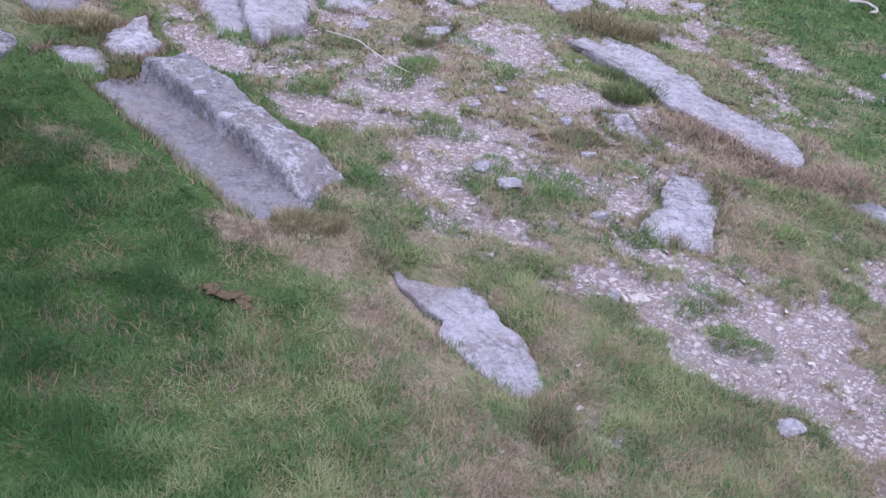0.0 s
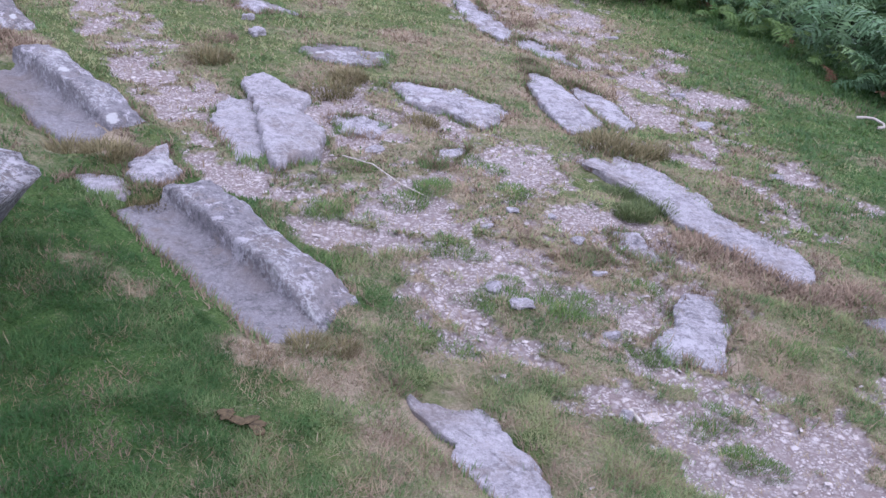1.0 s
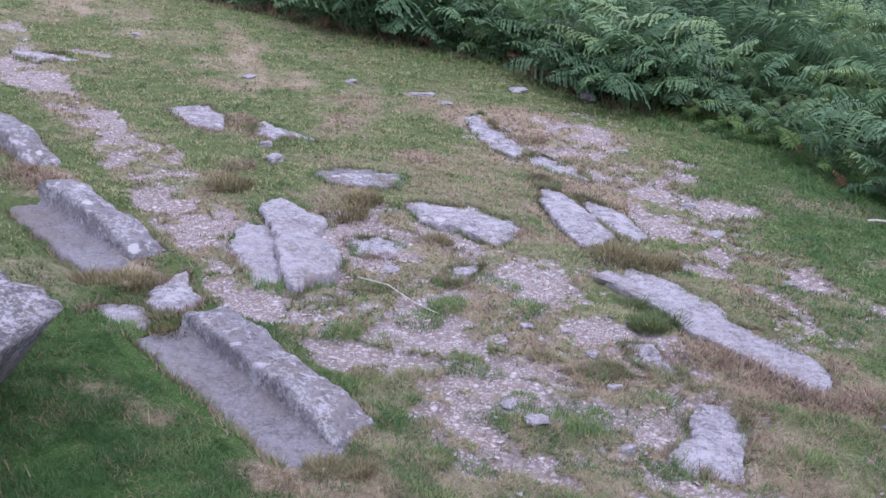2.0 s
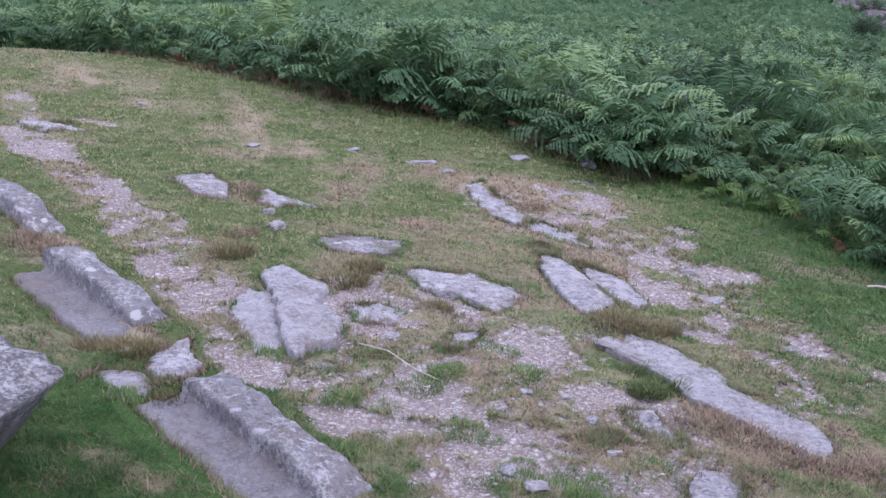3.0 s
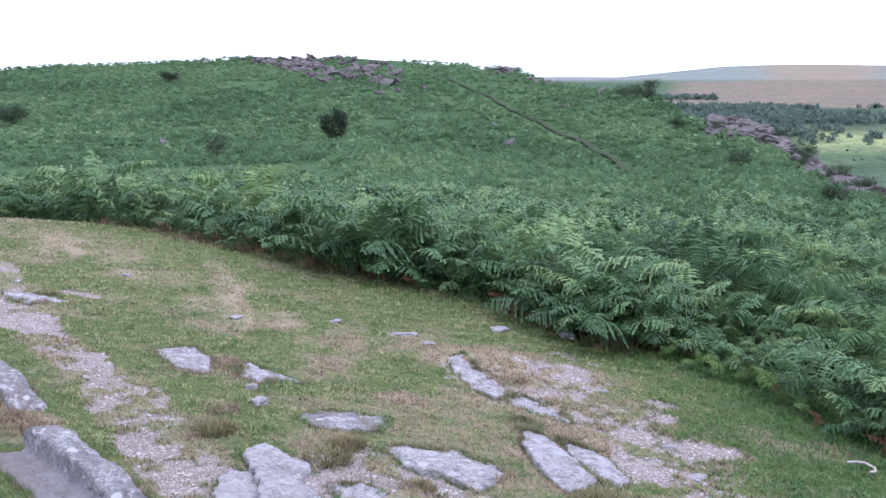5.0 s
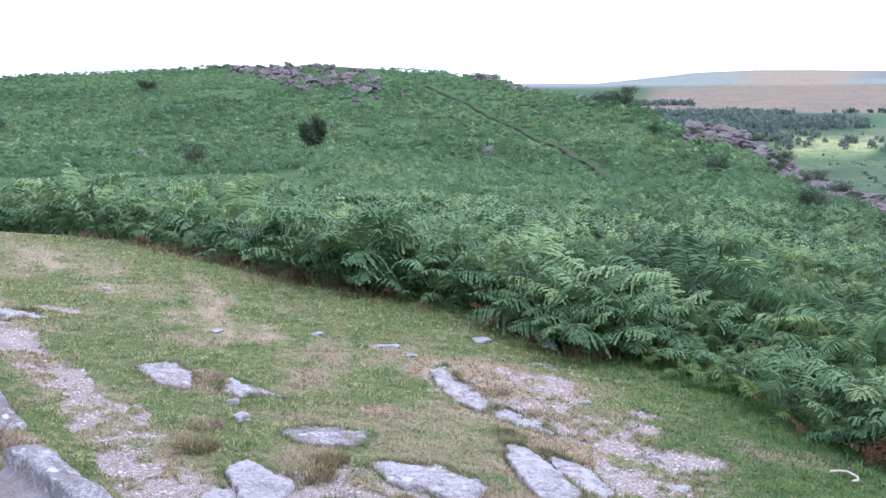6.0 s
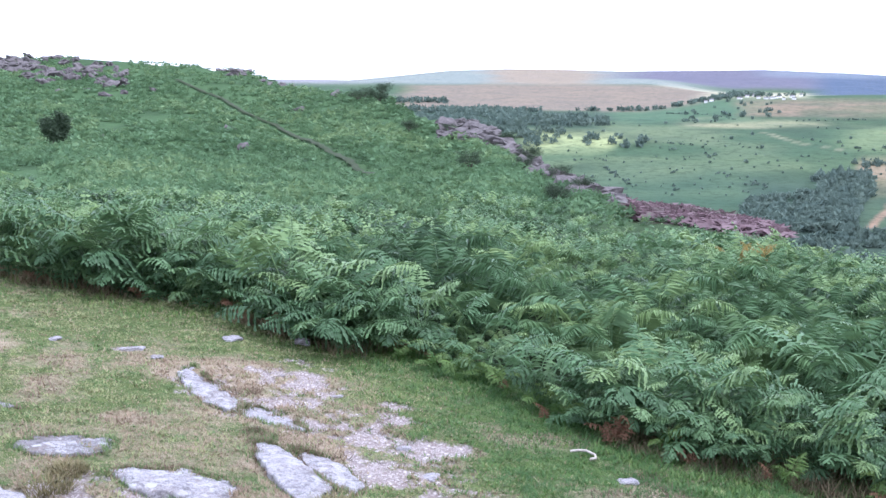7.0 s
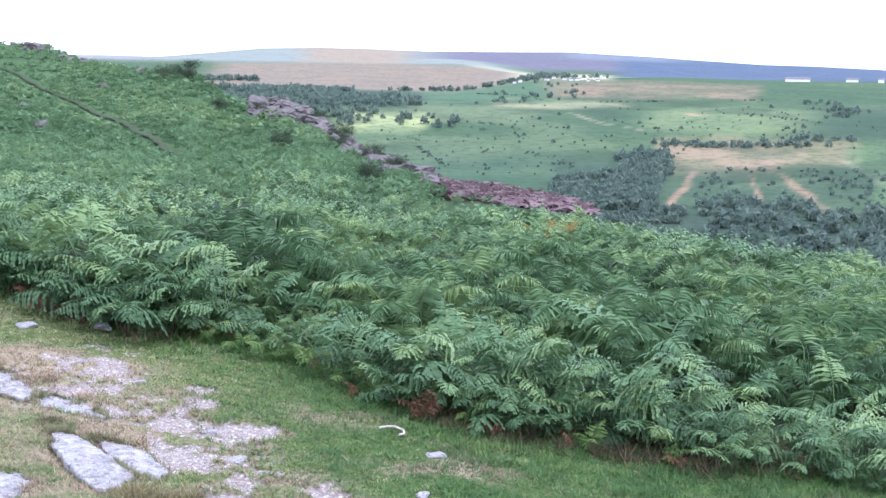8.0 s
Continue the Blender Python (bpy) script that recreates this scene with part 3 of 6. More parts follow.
    rc = np.interp(az, CREST_AZ, CREST_R)
    lay(smooth(18.6, 19.2, az) * (1 - smooth(26.2, 26.8, az)) * smooth(0.84, 0.88, r / rc) * (1 - smooth(1.02, 1.06, r / rc)), (0.13, 0.075, 0.085))
    return np.where((r > 250)[..., None], col * 0.9, col)


def build_ground():
    fine = np.arange(-35, 50.01, 0.4)
    az_near = np.concatenate([fine, np.arange(55, 325, 5.0)])
    az_far = np.empty(2 * len(az_near))
    az_far[0::2] = az_near
    az_far[1::2] = 0.5 * (az_near + np.append(az_near[1:], az_near[0] + 360))
    r_near = np.geomspace(0.9, 9.0, 290)
    r_far = np.concatenate([np.geomspace(9.0, 400, 165)[:-1], np.geomspace(400, 1700, 100)[:-1], np.geomspace(1700, 4600, 32)])
    n, m = len(az_near), len(r_near)
    A, R = np.meshgrid(az_near, r_near, indexing="ij")
    x1, y1 = place(A, R)
    A2, R2 = np.meshgrid(az_far, r_far, indexing="ij")
    x2, y2 = place(A2, R2)
    x, y = np.concatenate([x1.ravel(), x2.ravel(), [OX]]), np.concatenate([y1.ravel(), y2.ravel(), [OY]])
    bare, dead = bare_mask(x, y)
    z = surface(x, y, bare)
    az, r = polar(x, y)
    m2 = len(r_far)
    off = n * m
    faces = []
    i = np.arange(n)
    for j in range(m - 1):
        nx = (i + 1) % n
        faces.append(np.stack([i * m + j, i * m + j + 1, nx * m + j + 1, nx * m + j], 1))
    i2 = np.arange(2 * n)
    for j in range(m2 - 1):
        nx = (i2 + 1) % (2 * n)
        faces.append(off + np.stack([i2 * m2 + j, i2 * m2 + j + 1, nx * m2 + j + 1, nx * m2 + j], 1))
    quads = np.concatenate(faces)
    hub = len(x) - 1
    nx = (i + 1) % n
    tris = [np.stack([np.full(n, hub), i * m, nx * m], 1)]
    # the seam between the near and the far part
    a, b = i * m + m - 1, nx * m + m - 1
    p, q, s = off + 2 * i * m2, off + (2 * i + 1) * m2, off + ((2 * i + 2) % (2 * n)) * m2
    tris += [np.stack([a, p, q], 1), np.stack([a, q, b], 1), np.stack([b, q, s], 1)]
    # the two rims lie on one another: the seam faces are slivers that only join them
    tris = np.concatenate([quads_to_tris(quads)[:, ::-1], np.concatenate(tris)[:, ::-1]])
    me = mesh_from("ground", np.stack([x, y, z], 1), tris, M_GROUND, None, True)
    # Mask of darker, greener turf, to the west and towards the bracken.
    dark_turf = 0.85 * smooth(0.0, -0.8, x) * (1 - smooth(3.0, 4.2, y)) * smooth(-4.5, -2.5, x) * smooth(-1.5, 0.5, y)
    dark_turf = np.maximum(dark_turf, 0.65 * smooth(1.4, 2.2, x) * smooth(3.5, 4.6, y) * (r < 14))
    for key, val in (("dark_turf", dark_turf), ("bare", bare), ("dead", dead), ("far", np.maximum(smooth(0.1, 0.7, behind_edge(x, y)), smooth(25, 40, r)))):
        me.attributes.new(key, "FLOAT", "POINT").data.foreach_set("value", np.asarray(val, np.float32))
    col = np.concatenate([far_cover_and_light(x, y), np.ones((len(x), 1))], 1)
    me.attributes.new("cover_and_light", "FLOAT_COLOR", "POINT").data.foreach_set("color", col.astype(np.float32).ravel())
    return tagged(new("ground", me), "short moorland turf with bare granite gravel", "ground", kind="structure")


# ---------------------------------------------------------------- granite rail stones and slabs
def crag(x, y, z, size, amount, seed=0):
    """Signed rough noise for stone surfaces."""
    p = Vector((x / size + seed * 3.7, y / size - seed * 1.9, z / size + seed))
    return amount * (noise.noise(p) + 0.5 * noise.noise(p * 2.1) + 0.25 * noise.noise(p * 4.3))


def rail_stone(name, start, end, tread, flange, rise, seed, label, lift=-0.004, rough=1.0, taper=0.55):
    """A cut granite rail: a worn wheel tread with a raised flange on its inner side. start and end lie on the flange's outer foot."""
    ax, ay = end[0] - start[0], end[1] - start[1]
    length = math.hypot(ax, ay)
    dx, dy = ax / length, ay / length
    sx, sy = dy, -dx                                     # across, towards the tread
    profile = [(-flange - 0.03, -0.16), (-flange - 0.012, -0.02), (-flange, rise * 0.45), (-flange * 0.93, rise * 0.72),
               (-flange * 0.78, rise * 0.90), (-flange * 0.5, rise * 0.97), (-flange * 0.2, rise * 1.0), (-flange * 0.03, rise * 0.97),
               (0.0, rise * 0.62), (0.005, rise * 0.2), (0.016, 0.012)]
    if tread > 0:
        profile += [(tread * f, 0.003) for f in (0.2, 0.38, 0.55, 0.72, 0.86, 0.95)] + [(tread + 0.004, -0.012), (tread + 0.015, -0.16)]
    else:
        profile += [(0.03, -0.16)]
    fine = [profile[0]]
    for (u0, h0), (u1, h1) in zip(profile, profile[1:]):
        fine += [(0.5 * (u0 + u1), 0.5 * (h0 + h1)), (u1, h1)]
    tones = []
    rows, cols = max(24, int(length / 0.022)), len(fine)
    verts = []
    for i in range(-2, rows + 2):
        s = min(max(i / (rows - 1), 0.0), 1.0)
        drop = 0.0 if 0 <= i < rows else (0.03 if i in (-1, rows) else 0.18)
        out = 0.0 if 0 <= i < rows else (0.012 if i in (-1, rows) else 0.02)
        rounding = min(s, 1 - s) * length
        ease = (1 - 0.35 * max(0.0, 1 - rounding / 0.10) ** 2) * (1 - taper * max(0.0, 1 - (1 - s) * length / 0.26))
        for u, h in fine:
            wob = 1 + crag(s * length, 0.3 if u > 0 else 4.0, 0, 0.16, 0.13 if u > 0 else 0.16, seed) * (1.0 if abs(u) > 0.03 else 0.2)
            uu = u * wob
            skew = crag(uu, 0, 0, 0.15, 0.03, seed + 5) + 0.10 * uu
            l = (s * length + (skew if s < 0.5 else -skew * 0.5 + crag(uu, 9, 0, 0.1, 0.03, seed)) * abs(2 * s - 1)
                 + (-out if i < 0 else out if i >= rows else 0))
            x, y = start[0] + dx * l + sx * uu, start[1] + dy * l + sy * uu
            top = h * (ease if h > 0.02 else 1.0)
            z = top + lift + crag(x, y, h, 0.11, 0.018 * rough if h > 0.03 else 0.005, seed) + crag(x, y, h, 0.035, (0.009 if h > 0.03 else 0.003) * rough, seed + 2)
            tones.append(1.0 if h > 0.03 or u < -0.02 else 0.08)
            verts.append((x, y, SLOPE * x + z - (drop if h > -0.1 else 0)))
    inner, outer = [], []
    for i in range(60):
        l = length * i / 59
        inner.append((start[0] + dx * l - sx * (flange + 0.01), start[1] + dy * l - sy * (flange + 0.01)))
        outer.append((start[0] + dx * l + sx * (tread + 0.005), start[1] + dy * l + sy * (tread + 0.005)))
    RIMS.append((inner + outer, start[0] + 0.5 * ax, start[1] + 0.5 * ay))
    quads = grid_faces(rows + 4, cols)
    me = mesh_from(name, verts, quads_to_tris(quads), M_RAIL, tones, True)
    return tagged(new(name, me), label, "rail stone", "stones of the granite tramway")


RIMS = []


def slab(name, corners, height, seed, label, mat=None, category="stone", group="", tilt=(0.0, 0.0), dome=0.005, rough=1.0, sink=0.12, settled=0.9):
    """A flat-lying stone with a worn, uneven outline; corners run round it."""
    n = len(corners)
    cx, cy = sum(c[0] for c in corners) / n, sum(c[1] for c in corners) / n
    reach = max(math.hypot(x - cx, y - cy) for x, y in corners)
    rim, steps = [], max(7, 130 // n)
    for k in range(n):
        p0, p1, p2, p3 = (Vector(corners[(k + d) % n]) for d in (-1, 0, 1, 2))
        for j in range(steps):
            t = j / steps
            straight = p1.lerp(p2, t)
            curved = 0.5 * (2 * p1 + (p2 - p0) * t + (2 * p0 - 5 * p1 + 4 * p2 - p3) * t * t + (3 * p1 - p0 - 3 * p2 + p3) * t ** 3)
            p = straight.lerp(curved, 0.15)
            away = max(0.04, math.hypot(p.x - cx, p.y - cy))
            w = 1 + (crag(p.x, p.y, 0, 0.05, 0.018, seed) + crag(p.x, p.y, 0, 0.15, 0.036, seed + 7)) / away
            rim.append((cx + (p.x - cx) * w, cy + (p.y - cy) * w))
    RIMS.append((rim, cx, cy))
    height = height if height > 0.05 else 0.9 * height
    rings = [(0.12, 1), (0.26, 1), (0.4, 1), (0.53, 1), (0.65, 1), (0.76, 1), (0.85, 0.99), (0.92, 0.98), (0.965, 0.93), (0.99, 0.75), (1.0, 0.1), (1.0, -0.3)]
    verts = [(cx, cy, SLOPE * cx + height + dome)]
    for f, k in rings:
        for px, py in rim:
            x, y = cx + (px - cx) * f, cy + (py - cy) * f
            z = (height * k if k > 0 else -sink) + dome * (1 - f * f)
            z += (tilt[0] * (x - cx) + tilt[1] * (y - cy)) if k > 0 else 0
            ledge = crag(x, y, 0, 0.20, 1.0, seed + 11)
            z += 0.005 * (1 if ledge > 0.12 else -0.6 if ledge < -0.35 else 0) * (1 if k > 0.9 else 0)
            z += (crag(x, y, 0, 0.13, 0.007 * max(rough, 0.8), seed) + crag(x, y, 0, 0.3, 0.008 * min(1.0, rough), seed + 9) + crag(x, y, 0, 0.045, 0.005 * max(rough, 0.8), seed + 3)) if k > 0 else 0
            verts.append((x, y, SLOPE * x + z))
    m = len(rim)
    tris = [(0, 1 + j, 1 + (j + 1) % m) for j in range(m)]
    for r in range(len(rings) - 1):
        for j in range(m):
            a, b = 1 + r * m + j, 1 + r * m + (j + 1) % m
            tris += [(a, a + m, b + m), (a, b + m, b)]
    me = mesh_from(name, verts, tris, mat or M_SLAB, np.full(len(verts), settled), True)
    return tagged(new(name, me), label, category, group)


TRACK = "stones of the granite tramway"
build_ground()

rail_stone("rail_stone", (-0.98, 3.49), (-0.27, 2.76), 0.20, 0.20, 0.095, 1, "grooved granite rail stone with white lichen spots, sunk in turf", taper=0.75)
rail_stone("rail_stone", (-2.00, 4.62), (-1.36, 4.02), 0.19, 0.19, 0.12, 2, "lichen-crusted granite rail stone with a worn wheel groove")
slab("rail_stone", [(-1.17, 3.76), (-1.10, 3.95), (-1.04, 3.82), (-0.96, 3.72), (-1.01, 3.62), (-1.10, 3.55), (-1.15, 3.6)], 0.04, 3, "short broken granite flange beside dead grass", M_SLAB, "rail stone", TRACK, rough=0.4)
rail_stone("rail_stone", (-2.75, 5.55), (-2.22, 4.98), 0.0, 0.2, 0.13, 4, "granite rail flange end sunk in dead grass")
slab("rail_stone", [(-1.35, 3.54), (-1.25, 3.62), (-1.12, 3.6), (-1.10, 3.49), (-1.13, 3.37), (-1.21, 3.39), (-1.33, 3.47)], 0.010, 5, "small worn granite tread slab among grass", M_SLAB, "rail stone", TRACK, rough=0.5, settled=0.3)
slab("rail_stone", [(-1.05, 4.52), (-1.02, 4.66), (-0.93, 4.68), (-0.84, 4.5), (-0.76, 4.19), (-0.69, 3.97), (-0.78, 3.93), (-0.95, 4.17), (-1.0, 4.29)], 0.012, 6, "worn granite tread slab beside a raised flange", M_SLAB, "rail stone", TRACK, rough=0.35, settled=0.4)
slab("rail_stone", [(-1.01, 4.89), (-0.94, 5.02), (-0.82, 4.92), (-0.69, 4.80), (-0.66, 4.64), (-0.70, 4.53), (-0.82, 4.52), (-0.88, 4.55), (-0.94, 4.7)], 0.044, 7, "broken granite flange block with a flat weathered top", M_SLAB, "rail stone", TRACK, rough=0.4, settled=0.7)
slab("rail_stone", [(-0.86, 4.53), (-0.72, 4.54), (-0.62, 4.50), (-0.54, 4.36), (-0.51, 4.20), (-0.53, 4.08), (-0.60, 4.02), (-0.65, 3.92), (-0.71, 3.98), (-0.78, 4.17)], 0.055, 8, "thick grey granite flange block with a rounded end", M_SLAB, "rail stone", TRACK, rough=0.3, dome=0.01, settled=0.6)
slab("slab", [(-0.54, 4.65), (-0.42, 4.73), (-0.28, 4.64), (-0.31, 4.5), (-0.49, 4.48)], 0.006, 9, "low pale granite slab partly buried in gravel", M_SLAB, "stone", TRACK)
slab("rail_stone", [(-0.88, 5.58), (-0.71, 5.73), (-0.42, 5.75), (-0.37, 5.6), (-0.58, 5.46), (-0.82, 5.46)], 0.022, 10, "low granite rail stone overgrown by turf", M_RAIL, "rail stone", TRACK, rough=0.6)
slab("rail_stone", [(-0.38, 5.22), (-0.26, 5.31), (0.03, 5.33), (0.2, 5.2), (0.31, 5.05), (0.13, 4.85), (-0.01, 4.97), (-0.22, 5.04)], 0.018, 11, "pale curved granite rail stone bedded in turf", M_SLAB, "rail stone", TRACK, rough=0.5, dome=0.015)
slab("slab", [(-0.1, 4.25), (-0.03, 4.44), (0.09, 4.53), (0.04, 4.37), (-0.03, 4.22)], 0.008, 24, "small pale granite slab flush with the turf", M_SLAB, "stone", TRACK, rough=0.6)
slab("rail_stone", [(0.36, 5.62), (0.37, 5.80), (0.46, 5.82), (0.56, 5.62), (0.66, 5.42), (0.74, 5.2), (0.66, 5.0), (0.55, 4.99), (0.43, 5.29)], 0.030, 12, "pale granite block rounded along its top edge", M_SLAB, "rail stone", TRACK, rough=0.6, dome=0.01)
slab("rail_stone", [(0.57, 5.76), (0.67, 5.74), (0.80, 5.55), (0.93, 5.28), (0.82, 5.15), (0.735, 5.24), (0.63, 5.52)], 0.018, 13, "narrow granite slab beside a raised granite block", M_SLAB, "rail stone", TRACK, rough=0.35)
slab("rail_stone", [(0.58, 4.58), (0.77, 4.76), (0.93, 4.65), (1.18, 4.36), (1.22, 4.2), (1.35, 4.16), (1.53, 3.83), (1.48, 3.74), (1.36, 3.69), (1.24, 3.81), (1.13, 3.95), (0.97, 4.13), (0.8, 4.37), (0.68, 4.5)], 0.024, 14, "long grey granite rail stone with a broken front edge", M_SLAB, "rail stone", TRACK, rough=0.4, settled=0.6)
slab("slab", [(0.94, 3.42), (1.0, 3.46), (1.11, 3.44), (1.09, 3.33), (1.04, 3.18), (1.0, 2.92), (0.9, 2.93), (0.82, 2.93), (0.76, 3.02), (0.84, 3.16), (0.88, 3.29)], 0.018, 15, "pale speckled granite slab flush with the ground", M_SLAB, "stone", TRACK, rough=0.6)
slab("rail_stone", [(-0.04, 2.55), (0.05, 2.48), (0.14, 2.46), (0.23, 2.5), (0.29, 2.43), (0.32, 2.34), (0.43, 2.18), (0.43, 2.08), (0.40, 2.0), (0.32, 2.05), (0.18, 2.2), (0.15, 2.29), (0.02, 2.44)], 0.02, 16, "bare grey granite slab worn flush with dry turf", M_SLAB, "rail stone", TRACK, rough=0.4, settled=0.35)
slab("slab", [(0.40, 1.91), (0.47, 1.94), (0.52, 1.85), (0.48, 1.80)], 0.01, 17, "small granite patch showing through dead grass", M_SLAB, "stone")
slab("slab", [(1.56, 3.46), (1.68, 3.5), (1.86, 3.42), (1.88, 3.2), (1.66, 3.32)], 0.022, 18, "grey granite slab edged with dead grass", M_RAIL, "stone", TRACK)
slab("slab", [(-2.0, 6.49), (-1.78, 6.68), (-1.61, 6.48), (-1.53, 6.14), (-1.76, 6.2)], 0.026, 19, "pale granite slab beside a brown earth hollow", M_SLAB, "stone", TRACK)
slab("slab", [(-1.43, 6.32), (-1.35, 6.46), (-1.13, 6.32), (-0.99, 6.2), (-1.15, 6.12), (-1.34, 6.14)], 0.024, 20, "thin pale granite slab sunk in turf", M_SLAB, "stone", TRACK)
slab("rail_stone", [(-0.15, 7.31), (-0.05, 7.45), (0.06, 7.16), (0.28, 6.68), (0.21, 6.49), (0.04, 6.63), (-0.09, 7.0)], 0.012, 21, "narrow granite rail stone leading towards the bracken", M_SLAB, "rail stone", TRACK)
slab("slab", [(0.21, 6.51), (0.37, 6.62), (0.62, 6.34), (0.66, 6.16), (0.47, 6.2)], 0.0, 22, "low granite slab half buried in grit", M_SLAB, "stone", TRACK)
slab("slab", [(0.32, 6.02), (0.4, 6.08), (0.46, 5.9), (0.38, 5.83)], 0.012, 26, "narrow granite sliver ahead of a rail stone", M_SLAB, "stone", TRACK)
slab("slab", [(0.68, 3.88), (0.8, 3.91), (0.87, 3.74), (0.91, 3.65), (0.8, 3.63), (0.75, 3.74)], 0.014, 27, "broken pale granite slab in front of a rail stone", M_SLAB, "stone", TRACK)
slab("slab", [(0.51, 3.56), (0.62, 3.67), (0.67, 3.59), (0.58, 3.51)], 0.012, 28, "small pale granite slab in gravel", M_SLAB, "stone", TRACK)
slab("slab", [(-3.42, 7.5), (-3.1, 7.6), (-2.9, 7.45), (-3.2, 7.3)], 0.015, 23, "low granite patch in the turf", M_SLAB, "stone")


# ---------------------------------------------------------------- loose stones
def rock_mesh(name, seed, mat, subdiv=2, box=0.55, amount=0.28, flat=1.0):
    bm = bmesh.new()
    bmesh.ops.create_icosphere(bm, subdivisions=subdiv, radius=1.0)
    for v in bm.verts:
        c = v.co
        v.co = Vector([math.copysign(abs(a) ** box, a) for a in c]) * 0.8
        v.co += v.co.normalized() * crag(v.co.x, v.co.y, v.co.z, 0.9, amount, seed)
        v.co.z *= flat
    me = bpy.data.meshes.new(name)
    bm.to_mesh(me)
    bm.free()
    me.attributes.new("tone", "FLOAT", "POINT").data.foreach_set("value", np.full(len(me.vertices), 0.5, np.float32))
    me.materials.append(mat)
    return me


def set_rock(name, me, x, y, size, yaw, label, category="stone", group="", sink=0.3, tip=(0, 0)):
    ob = new(name, me)
    z = float(surface(x, y))
    sx, sy, sz = size
    ob.matrix_world = pose(x, y, z + sz * (1 - 2 * sink) * 0.7, tip[0], tip[1], yaw) @ Matrix.Diagonal((sx, sy, sz, 1))
    return tagged(ob, label, category, group)


SMALL = [rock_mesh("stone", 30 + k, M_SLAB, 3, 0.75, 0.5) for k in range(4)]
# x, y, half length, height, yaw
LOOSE = [
    (-1.23, 5.95, 0.05, 0.05, 20), (-1.12, 5.69, 0.07, 0.06, 60), (0.34, 3.12, 0.055, 0.03, 10), (0.24, 3.23, 0.045, 0.03, 70),
    (0.63, 3.03, 0.05, 0.025, 30), (0.65, 2.57, 0.04, 0.03, 80), (0.98, 3.41, 0.05, 0.03, 20), (-0.31, 4.32, 0.06, 0.03, 15),
    (0.2, 3.7, 0.04, 0.02, 40), (0.45, 3.95, 0.04, 0.02, 35), (0.3, 3.9, 0.035, 0.02, 0), (0.55, 3.72, 0.04, 0.02, 50),
    (0.62, 3.45, 0.04, 0.02, 15), (0.75, 8.45, 0.10, 0.07, 0), (0.2, 8.38, 0.10, 0.05, 30), (-1.04, 7.92, 0.06, 0.03, 0),
    (-0.5, 7.79, 0.13, 0.03, 15), (2.45, 5.55, 0.09, 0.03, 10), (1.55, 4.85, 0.05, 0.02, 0), (1.3, 5.5, 0.07, 0.03, 45),
    (1.2, 5.95, 0.08, 0.03, 10), (-2.9, 8.6, 0.06, 0.03, 0), (-1.75, 7.66, 0.07, 0.03, 70), (1.06, 2.07, 0.05, 0.025, 15),
    (0.9, 6.9, 0.06, 0.03, 20), (0.55, 7.35, 0.05, 0.03, 60), (-0.3, 7.6, 0.06, 0.03, 0), (2.15, 4.9, 0.05, 0.03, 35),
]
for k, (x, y, half, high, yaw) in enumerate(LOOSE):
    set_rock("loose_stone", SMALL[k % 4], x, y, (half * 0.85, half * (0.5 + 0.1 * (k % 4)), high * 0.7), yaw,
             "small pale granite stone lying in the turf", "stone", "loose stones on the track bed", 0.42)


def scatter_gravel():
    """Grit and small stones on the bare ground."""
    bits = []
    for k in range(5):
        me = rock_mesh("grit", 50 + k, M_PEBBLE, 1, 0.8, 0.7, 0.7)
        v = np.array([p.co[:] for p in me.vertices])
        t = np.array([p.vertices[:] for p in me.polygons])
        bpy.data.meshes.remove(me)
        n = 9000
        az, r = rng.uniform(-32, 40, n), np.sqrt(rng.uniform(1.6 ** 2, 8.2 ** 2, n))
        x, y = place(az, r)
        bare, _ = bare_mask(x, y)
        keep = rng.random(n) < bare * 0.9
        x, y = x[keep], y[keep]
        size = 0.002 + 0.009 * rng.random(len(x)) ** 3.5 + 0.0005 * np.hypot(x, y)
        bits.append(spread(v, t, np.stack([x, y, surface(x, y) + 0.001], 1), rng.uniform(0, 6.28, len(x)), size[:, None] * np.stack([rng.uniform(0.8, 1.7, len(x)), rng.uniform(0.6, 1.1, len(x)), rng.uniform(0.25, 0.6, len(x))], 1)))
    for k in range(3):
        me = rock_mesh("grit", 60 + k, M_PEBBLE, 2, 0.6, 0.4, 0.7)
        v = np.array([p.co[:] for p in me.vertices])
        t = np.array([p.vertices[:] for p in me.polygons])
        bpy.data.meshes.remove(me)
        n = 150
        az, r = rng.uniform(-32, 40, n), np.sqrt(rng.uniform(1.6 ** 2, 8.0 ** 2, n))
        x, y = place(az, r)
        keep = rng.random(n) < bare_mask(x, y)[0] - 0.25
        x, y = x[keep], y[keep]
        size = 0.010 + 0.026 * rng.random(len(x)) ** 2
        bits.append(spread(v, t, np.stack([x, y, surface(x, y) - 0.002], 1), rng.uniform(0, 6.28, len(x)), size[:, None] * np.array([[1.3, 0.85, 0.3]])))
    v, t, _ = join(bits)
    tagged(new("gravel", mesh_from("gravel", v, t, M_PEBBLE)), "loose pale granite grit", "gravel", kind="stuff")


